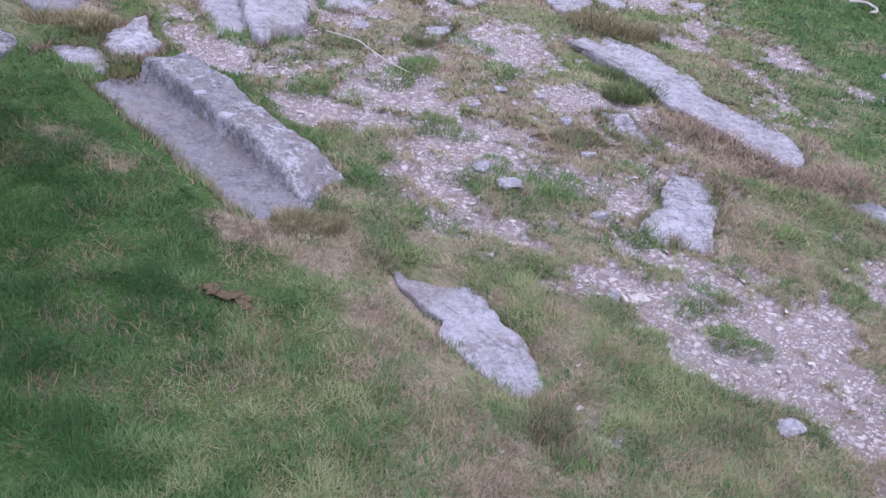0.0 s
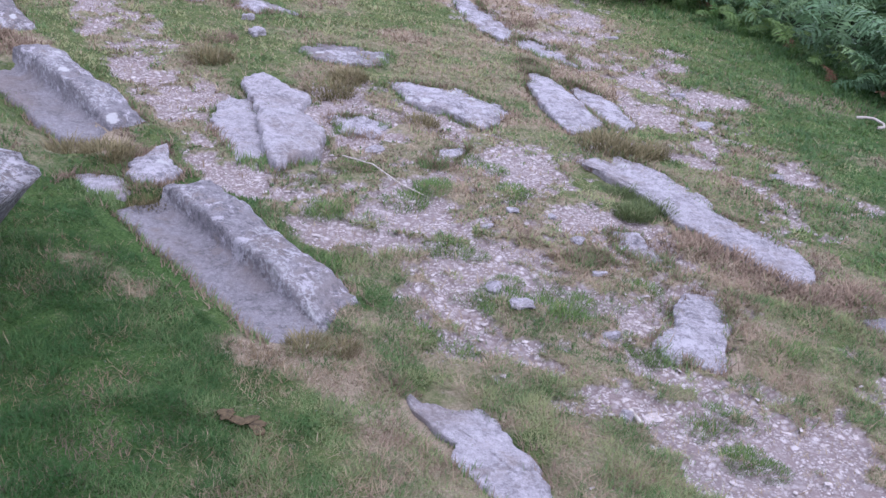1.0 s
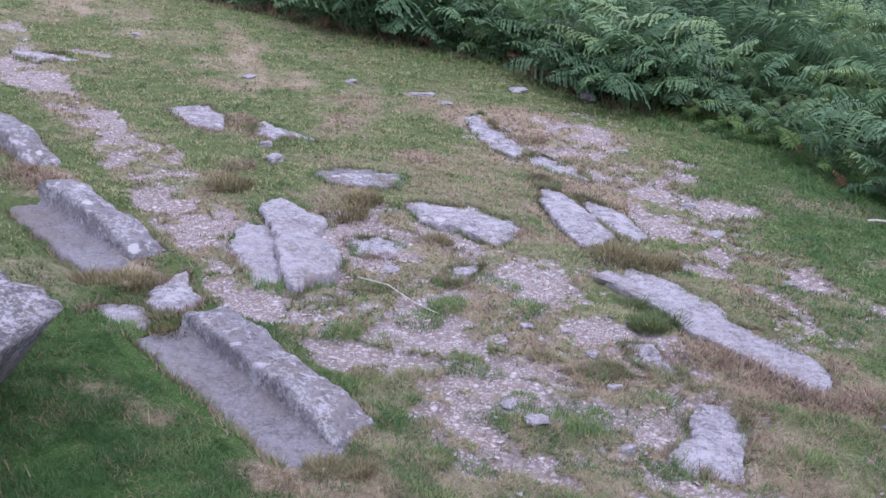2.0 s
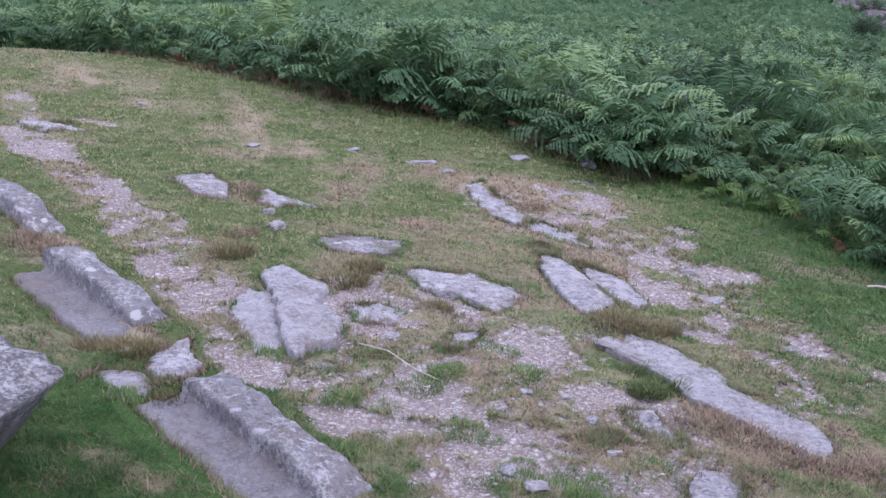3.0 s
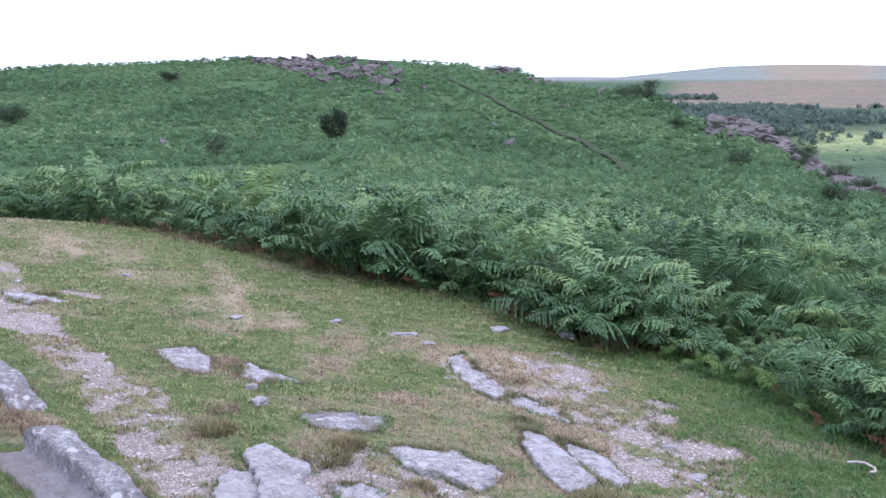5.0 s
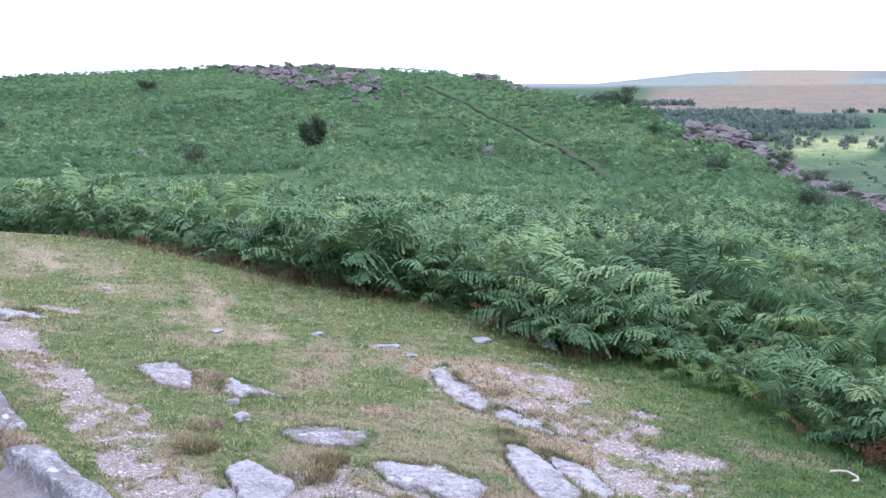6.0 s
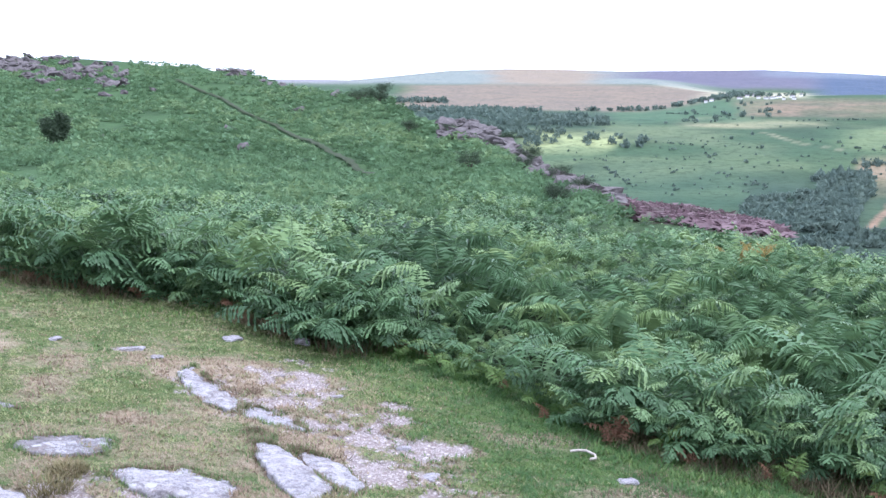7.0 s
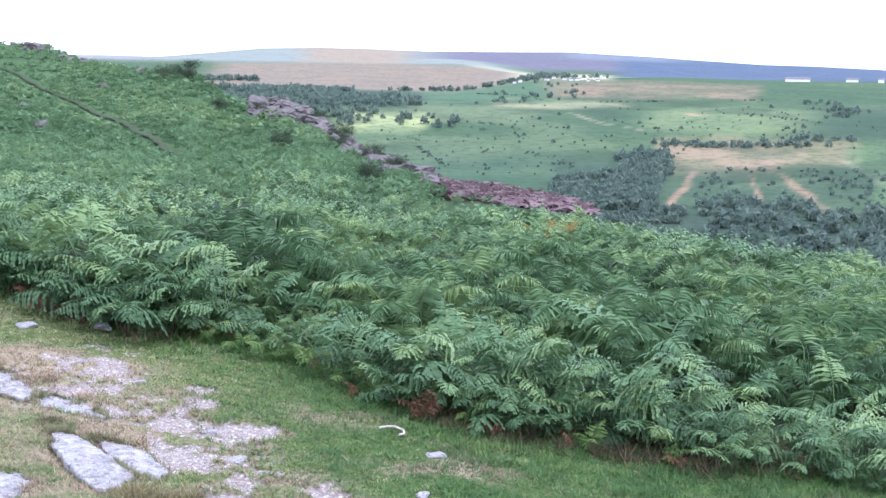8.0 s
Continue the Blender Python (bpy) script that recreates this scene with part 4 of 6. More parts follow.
def boulder():
    """The big undercut block at the edge of the mound."""
    top = [(-1.10, 2.74, 0.37), (-1.75, 3.22, 0.42), (-2.15, 2.45, 0.44), (-1.20, 1.95, 0.40)]
    foot = [(-1.50, 2.62), (-1.76, 2.86), (-1.98, 2.5), (-1.58, 2.28)]
    cx, cy = -1.6, 2.6
    verts, n, rows = [], 24, 14
    for i in range(rows + 6):
        for k in range(4 * n):
            e, f = k // n, (k % n) / n
            tx, ty, th = (top[e][j] * (1 - f) + top[(e + 1) % 4][j] * f for j in range(3))
            bx, by = (foot[e][j] * (1 - f) + foot[(e + 1) % 4][j] * f for j in range(2))
            if i < rows:
                s = i / (rows - 1)
                x, y, h = bx + (tx - bx) * s, by + (ty - by) * s, -0.15 + (th + 0.15) * s
            else:
                s = 0.92 * (i - rows + 1) / 6
                x, y, h = tx + (cx - tx) * s, ty + (cy - ty) * s, th * (1 - s) + 0.46 * s
            c = crag(x, y, h, 0.3, 0.035, 91) + crag(x, y, h, 0.07, 0.014, 92)
            verts.append((x + c, y + c * 0.7, SLOPE * x + h + c * 0.6))
    m, quads = 4 * n, []
    for i in range(rows + 5):
        for k in range(m):
            quads.append((i * m + k, i * m + (k + 1) % m, (i + 1) * m + (k + 1) % m, (i + 1) * m + k))
    last = (rows + 5) * m
    verts.append((cx, cy, SLOPE * cx + 0.46))
    tris = np.concatenate([quads_to_tris(quads), [(last + k, last + (k + 1) % m, len(verts) - 1) for k in range(m)]])
    tagged(new("boulder", mesh_from("boulder", verts, tris[:, ::-1], M_BOULDER, np.concatenate([np.repeat(smooth(0.45, 1.0, np.arange(rows + 6) / rows), m), [1.0]]), True)), "big undercut granite boulder with a pale lichened top", "boulder")


scatter_gravel()
boulder()


# ---------------------------------------------------------------- turf
def scatter_grass(name, count, share, mat, height, label, seed, reach=13.0, sweep=(-30.0, 46.0), start=1.5, wide=1.0, blade=(0.0009, 0.0005)):
    local_rng = np.random.default_rng(seed)
    az, r = local_rng.uniform(sweep[0], sweep[1], count), start + (reach - start) * local_rng.random(count)
    x, y = place(az, r)
    bare, dead = bare_mask(x, y)
    keep = (local_rng.random(count) < share(bare, dead, x, y)) & (behind_edge(x, y) < 0.6)
    keep &= stone_free(x, y)
    x, y, r = x[keep], y[keep], r[keep]
    n = len(x)
    tuft = 0.5 + 1.0 * smooth(0.25, 0.75, fbm(x, y, 0.11, 2, seed + 3))
    h = height * (0.5 + local_rng.random(n)) * tuft
    w = (blade[0] + blade[1] * r) * wide
    yaw, bend = local_rng.uniform(0, 6.28, n), local_rng.uniform(0.3, 1.6, n)
    dx, dy = np.cos(yaw), np.sin(yaw)
    z = surface(x, y) - 0.003
    base = np.stack([x, y, z], 1)
    side = np.stack([-dy * w, dx * w, 0 * w], 1)
    tip = base + np.stack([dx * h * bend, dy * h * bend, h * (1.0 - 0.3 * bend)], 1)
    v = np.stack([base - side, base + side, tip], 1).reshape(-1, 3)
    t = np.arange(3 * n).reshape(-1, 3)
    tone = np.repeat(np.clip(-0.35 + 0.9 * fbm(x, y, 0.7, 3, seed) + 0.6 * smooth(0.3, 0.7, vnoise(x, y, 0.09, seed + 7)) + 0.95 * (local_rng.random(n) - 0.5) - 0.38 * smooth(-0.3, -0.7, x) * (1 - smooth(2.0, 2.7, y)) + 0.22 * smooth(0.3, 0.1, np.hypot(x + 0.42, y - 2.25)) - (0.32 * smooth(0.0, -0.9, x) + 0.2 * smooth(-0.7, -1.1, x)) * (1 - smooth(3.2, 4.5, y)) + 0.38 * np.maximum(smooth(3.6, 5.5, y), smooth(-0.5, 0.1, x) * 0.8) * (1 - 0.8 * smooth(0.9, 1.9, x)) - 0.25 * smooth(1.2, 2.0, x) * smooth(3.5, 4.5, y) + 0.15 * smooth(6.0, 7.5, y) * (1 - smooth(0.3, 1.0, x)), 0, 1), 3)
    tagged(new(name, mesh_from(name, v, t, mat, tone)), label, "grass", kind="stuff")


# stones that keep the grass off: x0, y0, x1, y1, half width
CLEAR = [
    (-1.02, 3.36, -0.42, 2.76, 0.17), (-2.0, 4.5, -1.42, 3.86, 0.17), (-0.88, 4.6, -0.68, 4.0, 0.17), (-1.24, 3.58, -1.12, 3.7, 0.09),
    (0.10, 2.45, 0.36, 2.12, 0.10), (0.92, 3.35, 0.96, 3.0, 0.11), (0.68, 4.5, 1.4, 3.76, 0.11), (-0.2, 5.1, 0.18, 4.92, 0.08),
    (0.44, 5.45, 0.62, 5.06, 0.09), (0.62, 5.6, 0.84, 5.26, 0.06), (-0.7, 5.5, -0.45, 5.47, 0.09), (-0.42, 4.6, -0.3, 4.6, 0.12),
    (-1.78, 6.45, -1.65, 6.3, 0.11), (-1.3, 6.3, -1.12, 6.26, 0.06), (-0.1, 7.25, 0.16, 6.5, 0.07), (-0.92, 4.85, -0.8, 4.8, 0.1),
    (1.65, 3.45, 1.82, 3.3, 0.09),
]


def stone_free(x, y):
    ok = np.ones(len(x), bool)
    for x0, y0, x1, y1, w in CLEAR:
        ok &= capsule(x, y, x0, y0, x1, y1) > w
    return ok


NEAR = (0.0009, 0.00022)           # half width of a blade, and its growth with distance
scatter_grass("turf", 500000, lambda b, d, x, y: (1 - b) ** 0.8 * (1 - 0.7 * d), M_GRASS, 0.0145, "short green moorland grass", 101, start=3.7, wide=1.2)
scatter_grass("dead_grass", 290000, lambda b, d, x, y: (1 - 0.8 * b) * (0.34 + 0.75 * d) * (1 - 0.75 * smooth(0.1, -0.7, x) * (1 - smooth(3.2, 4.5, y))) * (1 - 0.75 * smooth(1.3, 2.0, x) * smooth(3.6, 4.6, y)), M_STRAW, 0.016, "short dead straw-coloured grass", 102, start=3.7)
scatter_grass("brown_grass", 190000, lambda b, d, x, y: (1 - b) * smooth(0.25, 0.8, d), M_BROWN, 0.020, "withered brown grass on worn turf", 103, 8.0, start=3.7)
scatter_grass("near_turf", 430000, lambda b, d, x, y: (1 - b) ** 0.8 * (1 - 0.65 * d), M_GRASS, 0.019, "fine short green grass by the mound", 111, 3.9, blade=NEAR)
scatter_grass("near_straw", 150000, lambda b, d, x, y: (1 - 0.8 * b) * (0.2 + 0.6 * d + 0.55 * smooth(0.42, 0.68, fbm(x, y, 0.45, 3, 115))) * (1 - 0.35 * smooth(-0.3, -1.0, x)), M_STRAW, 0.017, "fine dead straw in the turf", 112, 3.9, blade=NEAR)
scatter_grass("near_brown_grass", 150000, lambda b, d, x, y: (1 - b) * np.maximum(smooth(0.2, 0.8, d), 0.5 * smooth(0.5, 0.72, fbm(x, y, 0.38, 3, 116))), M_BROWN, 0.018, "fine withered brown grass", 113, 3.9, blade=NEAR)
scatter_grass("lush_grass", 420000, lambda b, d, x, y: smooth(-1.1, -0.3, behind_edge(x, y) + 0.7 * (fbm(x, y, 0.5, 2, 48) - 0.5)) * (0.25 + 0.75 * smooth(0.9, 1.6, x)), M_LUSH, 0.04, "longer bright green grass below the bracken", 104, 11.0)
scatter_grass("bracken_litter", 260000, lambda b, d, x, y: smooth(-0.35, 0.0, behind_edge(x, y) + 0.5 * (fbm(x, y, 0.4, 2, 52) - 0.5)) * smooth(0.42, 0.6, fbm(x, y, 0.9, 2, 53)), M_LITTER, 0.075, "dead brown stalks and litter below the bracken", 109, 12.5, (-22.0, 40.0), 5.5)
scatter_grass("straw_litter", 9000, lambda b, d, x, y: 0.12 + 0.25 * d, M_STRAW, 0.030, "scattered pale bits of dead straw", 105, 6.0)
scatter_grass("lush_turf", 420000, lambda b, d, x, y: (1 - b) * smooth(0.9, 1.9, x + 0.6 * (fbm(x, y, 0.6, 2, 49) - 0.5)) * smooth(3.2, 4.6, y) * 0.7, M_LUSH, 0.024, "fresh green turf between track bed and bracken", 106, 9.0)
scatter_grass("turf_behind", 30000, lambda b, d, x, y: 1 - 0.5 * d, M_GRASS, 0.035, "short green moorland grass", 107, 9.0, (46.0, 330.0), 0.25, 3.5)
scatter_grass("turf_underfoot", 22000, lambda b, d, x, y: 1 - 0.5 * d, M_GRASS, 0.026, "short green moorland grass", 108, 1.5, (-30.0, 46.0), 0.2, 1.5)


def fringe(name, mat, seed, share, height, label):
    """Grass that grows along the stones' edges and leans over them."""
    local_rng = np.random.default_rng(seed)
    px, py, ox, oy = [], [], [], []
    for rim, cx, cy in RIMS:
        p = np.array(rim)
        k = local_rng.integers(0, len(p), 1100)
        far_out = local_rng.normal(0.002, 0.022, 1100)
        d = p[k] - np.array([cx, cy])
        d /= np.linalg.norm(d, axis=1)[:, None] + 1e-6
        at = p[k] + d * far_out[:, None] + local_rng.normal(0, 0.008, (1100, 2))
        keep = vnoise(at[:, 0], at[:, 1], 0.13, seed) > 1 - share
        px.append(at[keep])
        ox.append(d[keep])
    at, d = np.concatenate(px), np.concatenate(ox)
    n = len(at)
    x, y = at[:, 0], at[:, 1]
    h = height * local_rng.uniform(0.4, 1.2, n)
    way = np.arctan2(-d[:, 1], -d[:, 0]) + local_rng.normal(0, 1.3, n)
    bend, w = local_rng.uniform(0.2, 1.2, n), 0.0014 + 0.0004 * np.hypot(x, y)
    base = np.stack([x, y, surface(x, y) - 0.004], 1)
    side = np.stack([-np.sin(way) * w, np.cos(way) * w, 0 * w], 1)
    tip = base + np.stack([np.cos(way) * h * bend, np.sin(way) * h * bend, h * (1 - 0.25 * bend)], 1)
    v = np.stack([base - side, base + side, tip], 1).reshape(-1, 3)
    tone = np.repeat(np.clip(0.2 + 0.6 * local_rng.random(n), 0, 1), 3)
    tagged(new(name, mesh_from(name, v, np.arange(3 * n).reshape(-1, 3), mat, tone)), label, "grass", kind="stuff")


fringe("stone_edge_grass", M_GRASS, 131, 0.62, 0.038, "green grass leaning over the stone edges")
fringe("stone_edge_straw", M_BROWN, 132, 0.6, 0.04, "brown dead grass along the stone edges")


def tuft_mesh(name, mat, count, radius, height, seed, stiff=0.6):
    """A tuft of many narrow blades."""
    q = np.random.default_rng(seed)
    a, d = q.uniform(0, 6.28, count), radius * np.sqrt(q.random(count))
    base = np.stack([d * np.cos(a), d * np.sin(a), 0 * a - 0.01], 1)
    way = a + q.normal(0, 1.1, count)
    h = height * (0.25 + 0.95 * q.random(count) ** 1.3) * (1 - 0.55 * (d / radius) ** 2)
    lean = (0.2 + 1.6 * (1 - stiff) * q.random(count)) * h
    tip = base + np.stack([lean * np.cos(way), lean * np.sin(way), h * (1 - 0.35 * q.random(count))], 1)
    w = 0.0017
    side = np.stack([-np.sin(way) * w, np.cos(way) * w, 0 * a], 1)
    mid = 0.5 * (base + tip) + np.stack([0 * a, 0 * a, 0.12 * h], 1)
    v = np.stack([base - side, base + side, mid + side, mid - side, tip], 1).reshape(-1, 3)
    k = np.arange(count)[:, None] * 5
    t = np.concatenate([k + [[0, 1, 2]], k + [[0, 2, 3]], k + [[3, 2, 4]]])
    return mesh_from(name, v, t, mat, np.repeat(q.random(count), 5))


M_DARK_TUFT = leaf_material("dark_green_tuft", (0.04, 0.065, 0.02), (0.17, 0.21, 0.08), 0.25, 0.8)
DARK = [tuft_mesh("heather_tuft", M_DARK_TUFT, 1100, 0.12, 0.085, 205 + k, 0.3) for k in range(2)]
HEATH = [tuft_mesh("heather_tuft", M_HEATH, 760, 0.12, 0.085, 200 + k, 0.3) for k in range(3)]
STRAW = [tuft_mesh("straw_tuft", M_BROWN, 560, 0.12, 0.055, 210 + k, 0.25) for k in range(3)]


def set_tuft(name, me, x, y, size, yaw, label, group):
    ob = new(name, me)
    ob.matrix_world = pose(x, y, float(surface(x, y)), 0, 0, yaw) @ Matrix.Diagonal((size, size, size, 1))
    tagged(ob, label, "tuft", group)


for k, (x, y, s) in enumerate([(0.76, 4.30, 0.85), (0.88, 4.17, 0.9), (0.80, 4.08, 0.7)]):
    set_tuft("heather_tuft", DARK[k % 2], x, y, s, 50 * k, "dark green heather tuft growing against a rail stone", "tufts beside the stones")
for k, (x, y, s) in enumerate([(-1.03, 3.50, 0.9), (-1.08, 3.42, 0.7), (-0.30, 2.64, 0.6), (-0.20, 2.66, 0.5),
                               (-1.45, 3.80, 1.0), (-1.28, 3.78, 0.9), (0.72, 4.86, 1.2), (0.82, 4.80, 1.1), (0.95, 4.86, 0.8), (-1.25, 5.15, 1.1), (-0.62, 5.0, 1.1), (-0.15, 4.78, 0.8), (-0.55, 5.2, 0.9)]):
    set_tuft("heather_tuft", HEATH[k % 3], x, y, s, 50 * k, "olive brown heather and grass tuft against a stone", "tufts beside the stones")
for k, (x, y, s) in enumerate([(1.0, 3.86, 1.1), (1.14, 3.74, 1.2), (1.27, 3.62, 1.1), (1.4, 3.55, 0.9), (-1.36, 3.90, 1.1), (-1.22, 3.80, 1.0), (-2.12, 4.80, 1.2),
                               (-2.25, 4.9, 1.1), (-1.5, 6.42, 1.0), (1.5, 3.6, 0.8), (-0.05, 2.5, 0.6), (-1.3, 5.5, 1.0), (0.3, 6.9, 0.9), (1.6, 3.62, 1.0)]):
    set_tuft("straw_tuft", STRAW[k % 3], x, y, s, 70 * k, "flattened tuft of dead brown grass", "tufts beside the stones")


GREEN = [tuft_mesh("grass_tuft", M_PAD, 520, 0.14, 0.05, 220 + k, 0.35) for k in range(4)]
q = random.Random(19)
PADS = [(0.89, 2.62), (1.03, 2.46), (0.59, 3.23), (0.18, 3.12), (0.37, 3.28), (-0.34, 3.2), (0.12, 3.5), (-0.54, 3.95), (-0.31, 4.09), (0.15, 4.4),
        (-0.16, 3.84), (0.35, 4.1), (-0.36, 3.6), (0.49, 3.12), (0.03, 2.81), (0.72, 2.95), (0.76, 3.38), (0.62, 2.98), (-0.02, 4.05), (1.2, 3.1)]
for k, (px, py) in enumerate(PADS):
    for j in range(3):
        set_tuft("grass_tuft", GREEN[(k + j) % 4], px + q.uniform(-0.11, 0.11), py + q.uniform(-0.07, 0.07), q.uniform(0.4, 0.8), 40 * k + 90 * j, "low green grass tuft in worn gravelly turf", "tufts beside the stones")


def twig(name, points, radius, mat, label):
    """A thin bent stick lying on the ground."""
    cu = bpy.data.curves.new(name, "CURVE")
    cu.dimensions, cu.bevel_depth, cu.bevel_resolution = "3D", radius, 2
    sp = cu.splines.new("POLY")
    sp.points.add(len(points) - 1)
    for p, (x, y, h) in zip(sp.points, points):
        p.co = (x, y, float(surface(x, y)) + h, 1)
    cu.materials.append(mat)
    tagged(new(name, cu), label, "stick")


twig("stick", [(-0.42, 4.14, 0.02), (-0.28, 4.05, 0.03), (-0.16, 3.97, 0.025), (-0.04, 3.92, 0.015)], 0.0028, M_STICK, "thin bleached stick lying on gravel")
twig("stick", [(2.24, 5.99, 0.02), (2.29, 5.975, 0.03), (2.33, 5.96, 0.03), (2.37, 5.91, 0.03), (2.36, 5.86, 0.025), (2.32, 5.85, 0.02)], 0.008, M_STICK, "short bleached curved stick on the grass")
twig("stick", [(0.66, 2.60, 0.01), (0.69, 2.53, 0.014)], 0.007, M_STICK, "white splinter of wood in dry turf")


def dung():
    root = tagged(new("dung"), "crumbling dry brown clod of dung on grass", "dung")
    root.matrix_world = pose(-0.38, 2.22, float(surface(-0.38, 2.22)))
    me = rock_mesh("clod", 77, M_DUNG, 2, 0.9, 0.4, 0.6)
    for k in range(7):
        x, y = -0.44 + 0.019 * k + 0.012 * math.sin(5 * k), 2.235 - 0.007 * k + 0.014 * math.sin(3 * k)
        part = new("clod", me)
        part.parent = root
        part.matrix_basis = pose(x + 0.38, y - 2.22, float(surface(x, y)) - root.matrix_world.translation.z + 0.010, 0, 0, k * 75) @ Matrix.Diagonal((0.030 + 0.008 * math.sin(7 * k), 0.018, 0.010, 1))


dung()


# ---------------------------------------------------------------- bracken
def frond(seed, pairs, pinnules, length=0.75, stalk=0.5, arch=(0.25, 1.35)):
    """One bracken frond: a stalk that arches over and feathered side leaflets. Returns verts and tris."""
    q = random.Random(seed)
    verts, tris = [], []
    steps, pos, spine = 26, Vector((0, 0, 0)), []
    roll, veer = q.uniform(-0.5, 0.5), q.uniform(-0.35, 0.35)
    total = length + stalk
    for k in range(steps + 1):
        t = k / steps
        th = arch[0] + (arch[1] - arch[0]) * max(0.0, (t - 0.15) / 0.85) ** 1.5
        spine.append((pos.copy(), Vector((0, math.sin(th), math.cos(th)))))
        pos = pos + Vector((veer * t * t, math.sin(th), math.cos(th))) * (total / steps)

    def on_spine(t):
        f = min(t * steps, steps - 0.001)
        a, b = spine[int(f)], spine[int(f) + 1]
        w = f - int(f)
        return a[0].lerp(b[0], w), a[1].lerp(b[1], w).normalized()

    # stalk, a narrow three-sided strip
    seg = 5 if pinnules > 2 else 3 if pinnules else 2 if pairs > 4 else 0
    for k in range(seg + 1):
        p, d = on_spine(k / max(seg, 1))
        w = 0.006 * (1 - 0.8 * k / max(seg, 1))
        up = Vector((1, 0, 0)).cross(d)
        verts += [p + Vector((w, 0, 0)), p - Vector((w, 0, 0)) * 0.5 + up * w, p - Vector((w, 0, 0)) * 0.5 - up * w]
    for k in range(seg):
        for j in range(3):
            a, b = 3 * k + j, 3 * k + (j + 1) % 3
            tris += [(a, b, b + 3), (a, b + 3, a + 3)]
    for i in range(pairs):
        u = (i + 0.5) / pairs
        t = (stalk + u * length) / total
        p, d = on_spine(t)
        up = Vector((1, 0, 0)).cross(d).normalized()
        if up.z < 0:
            up = -up
        reach = 0.52 * length * (1.03 - u) ** 0.8 * (0.8 + 0.2 * min(1, u * 6)) * q.uniform(0.88, 1.1)
        for side in (-1, 1):
            way = (Vector((side, 0, 0)) * 0.92 + d * (0.30 + 0.35 * u + q.uniform(-0.14, 0.14)) + up * (q.uniform(-0.15, 0.25) + side * roll * u)).normalized()
            droop, fold = q.uniform(0.15, 0.85), q.uniform(0.0, 0.5)
            width = (0.66 if pinnules > 2 else 0.6) * length / pairs * ((1.1 - 0.5 * u) if pairs > 4 else 0.7)

            def along(v):
                return p + way * (reach * v) - Vector((0, 0, 1)) * (droop * reach * v * v)

            across = way.cross(up).normalized()
            if pinnules == 0:
                b = len(verts)
                verts += [p, along(0.4) + across * width * 0.8, along(1.0), along(0.4) - across * width * 0.8]
                tris += [(b, b + 1, b + 2), (b, b + 2, b + 3)]
                continue
            for k in range(pinnules):
                v0, v1 = k / pinnules, min(1.0, (k + 1.65) / pinnules)
                size = width * (1 - 0.7 * v0 * v0) * q.uniform(0.85, 1.15)
                for s2 in (-1, 1):
                    b = len(verts)
                    tip = along(min(1.0, (k + 1.15) / pinnules)) + across * (s2 * size) + up * (size * (fold + q.uniform(-0.5, 0.45)))
                    verts += [along(v0), along(v1), tip]
                    tris.append((b, b + 1, b + 2))
    return np.array([v[:] for v in verts]), np.array(tris)


FROND_A = [frond(300 + k, 16, 3, 0.36 + 0.05 * (k % 3), 0.12 + 0.11 * (k % 5), (0.06 + 0.12 * (k % 3), 1.65 + 0.22 * (k % 4))) for k in range(10)]
FROND_M = [frond(310 + k, 20, 0, 0.40 + 0.04 * (k % 3), 0.12 + 0.12 * (k % 4), (0.06 + 0.12 * (k % 3), 1.65 + 0.22 * (k % 4))) for k in range(9)]
FROND_B = [frond(320 + k, 12, 0, 0.42, 0.22 + 0.1 * (k % 3), (0.1 + 0.15 * (k % 2), 1.5 + 0.18 * (k % 3))) for k in range(6)]
FROND_C = [frond(340 + k, 5, 0, 0.60, 0.26, (0.2, 1.45 + 0.15 * (k % 3))) for k in range(5)]


# the narrow path that cuts across the hill: azimuth, distance
TROD = [(-3.3, 131.9), (-1.05, 119.2), (0.06, 109.0), (1.57, 104.9), (3.16, 92.3), (4.17, 83.4), (5.3, 74.3), (6.66, 62.5)]


def trod(x, y):
    """Distance to the path across the hill."""
    d = np.full(np.shape(x), 1e6)
    for (a0, r0), (a1, r1) in zip(TROD, TROD[1:]):
        d = np.minimum(d, capsule(x, y, *place(a0, r0), *place(a1, r1)))
    return d


def hill_path():
    """The trodden path up the hill; its dark colour stands in for its shaded edges."""
    q = random.Random(31)
    verts = []
    for (a0, r0), (a1, r1) in zip(TROD, TROD[1:]):
        (x0, y0), (x1, y1) = place(a0, r0), place(a1, r1)
        along = Vector((x1 - x0, y1 - y0)).normalized()
        for k in range(12):
            f, j = k / 12, q.uniform(-0.1, 0.1)
            x, y = x0 + (x1 - x0) * f - along.y * j, y0 + (y1 - y0) * f + along.x * j
            w = q.uniform(0.15, 0.32)
            for u, lift in ((-w, 0.0), (-0.4 * w, 0.04), (0.4 * w, 0.04), (w, 0.0)):
                px, py = x - along.y * u, y + along.x * u
                verts.append((px, py, float(land(px, py)) + 0.16 + lift))
    me = mesh_from("path", verts, quads_to_tris(grid_faces(len(verts) // 4, 4)), M_PATH_SHADE, None, True)
    tagged(new("path", me), "narrow path trodden across the bracken hill, darkened like its shaded edge", "path", kind="structure")


hill_path()


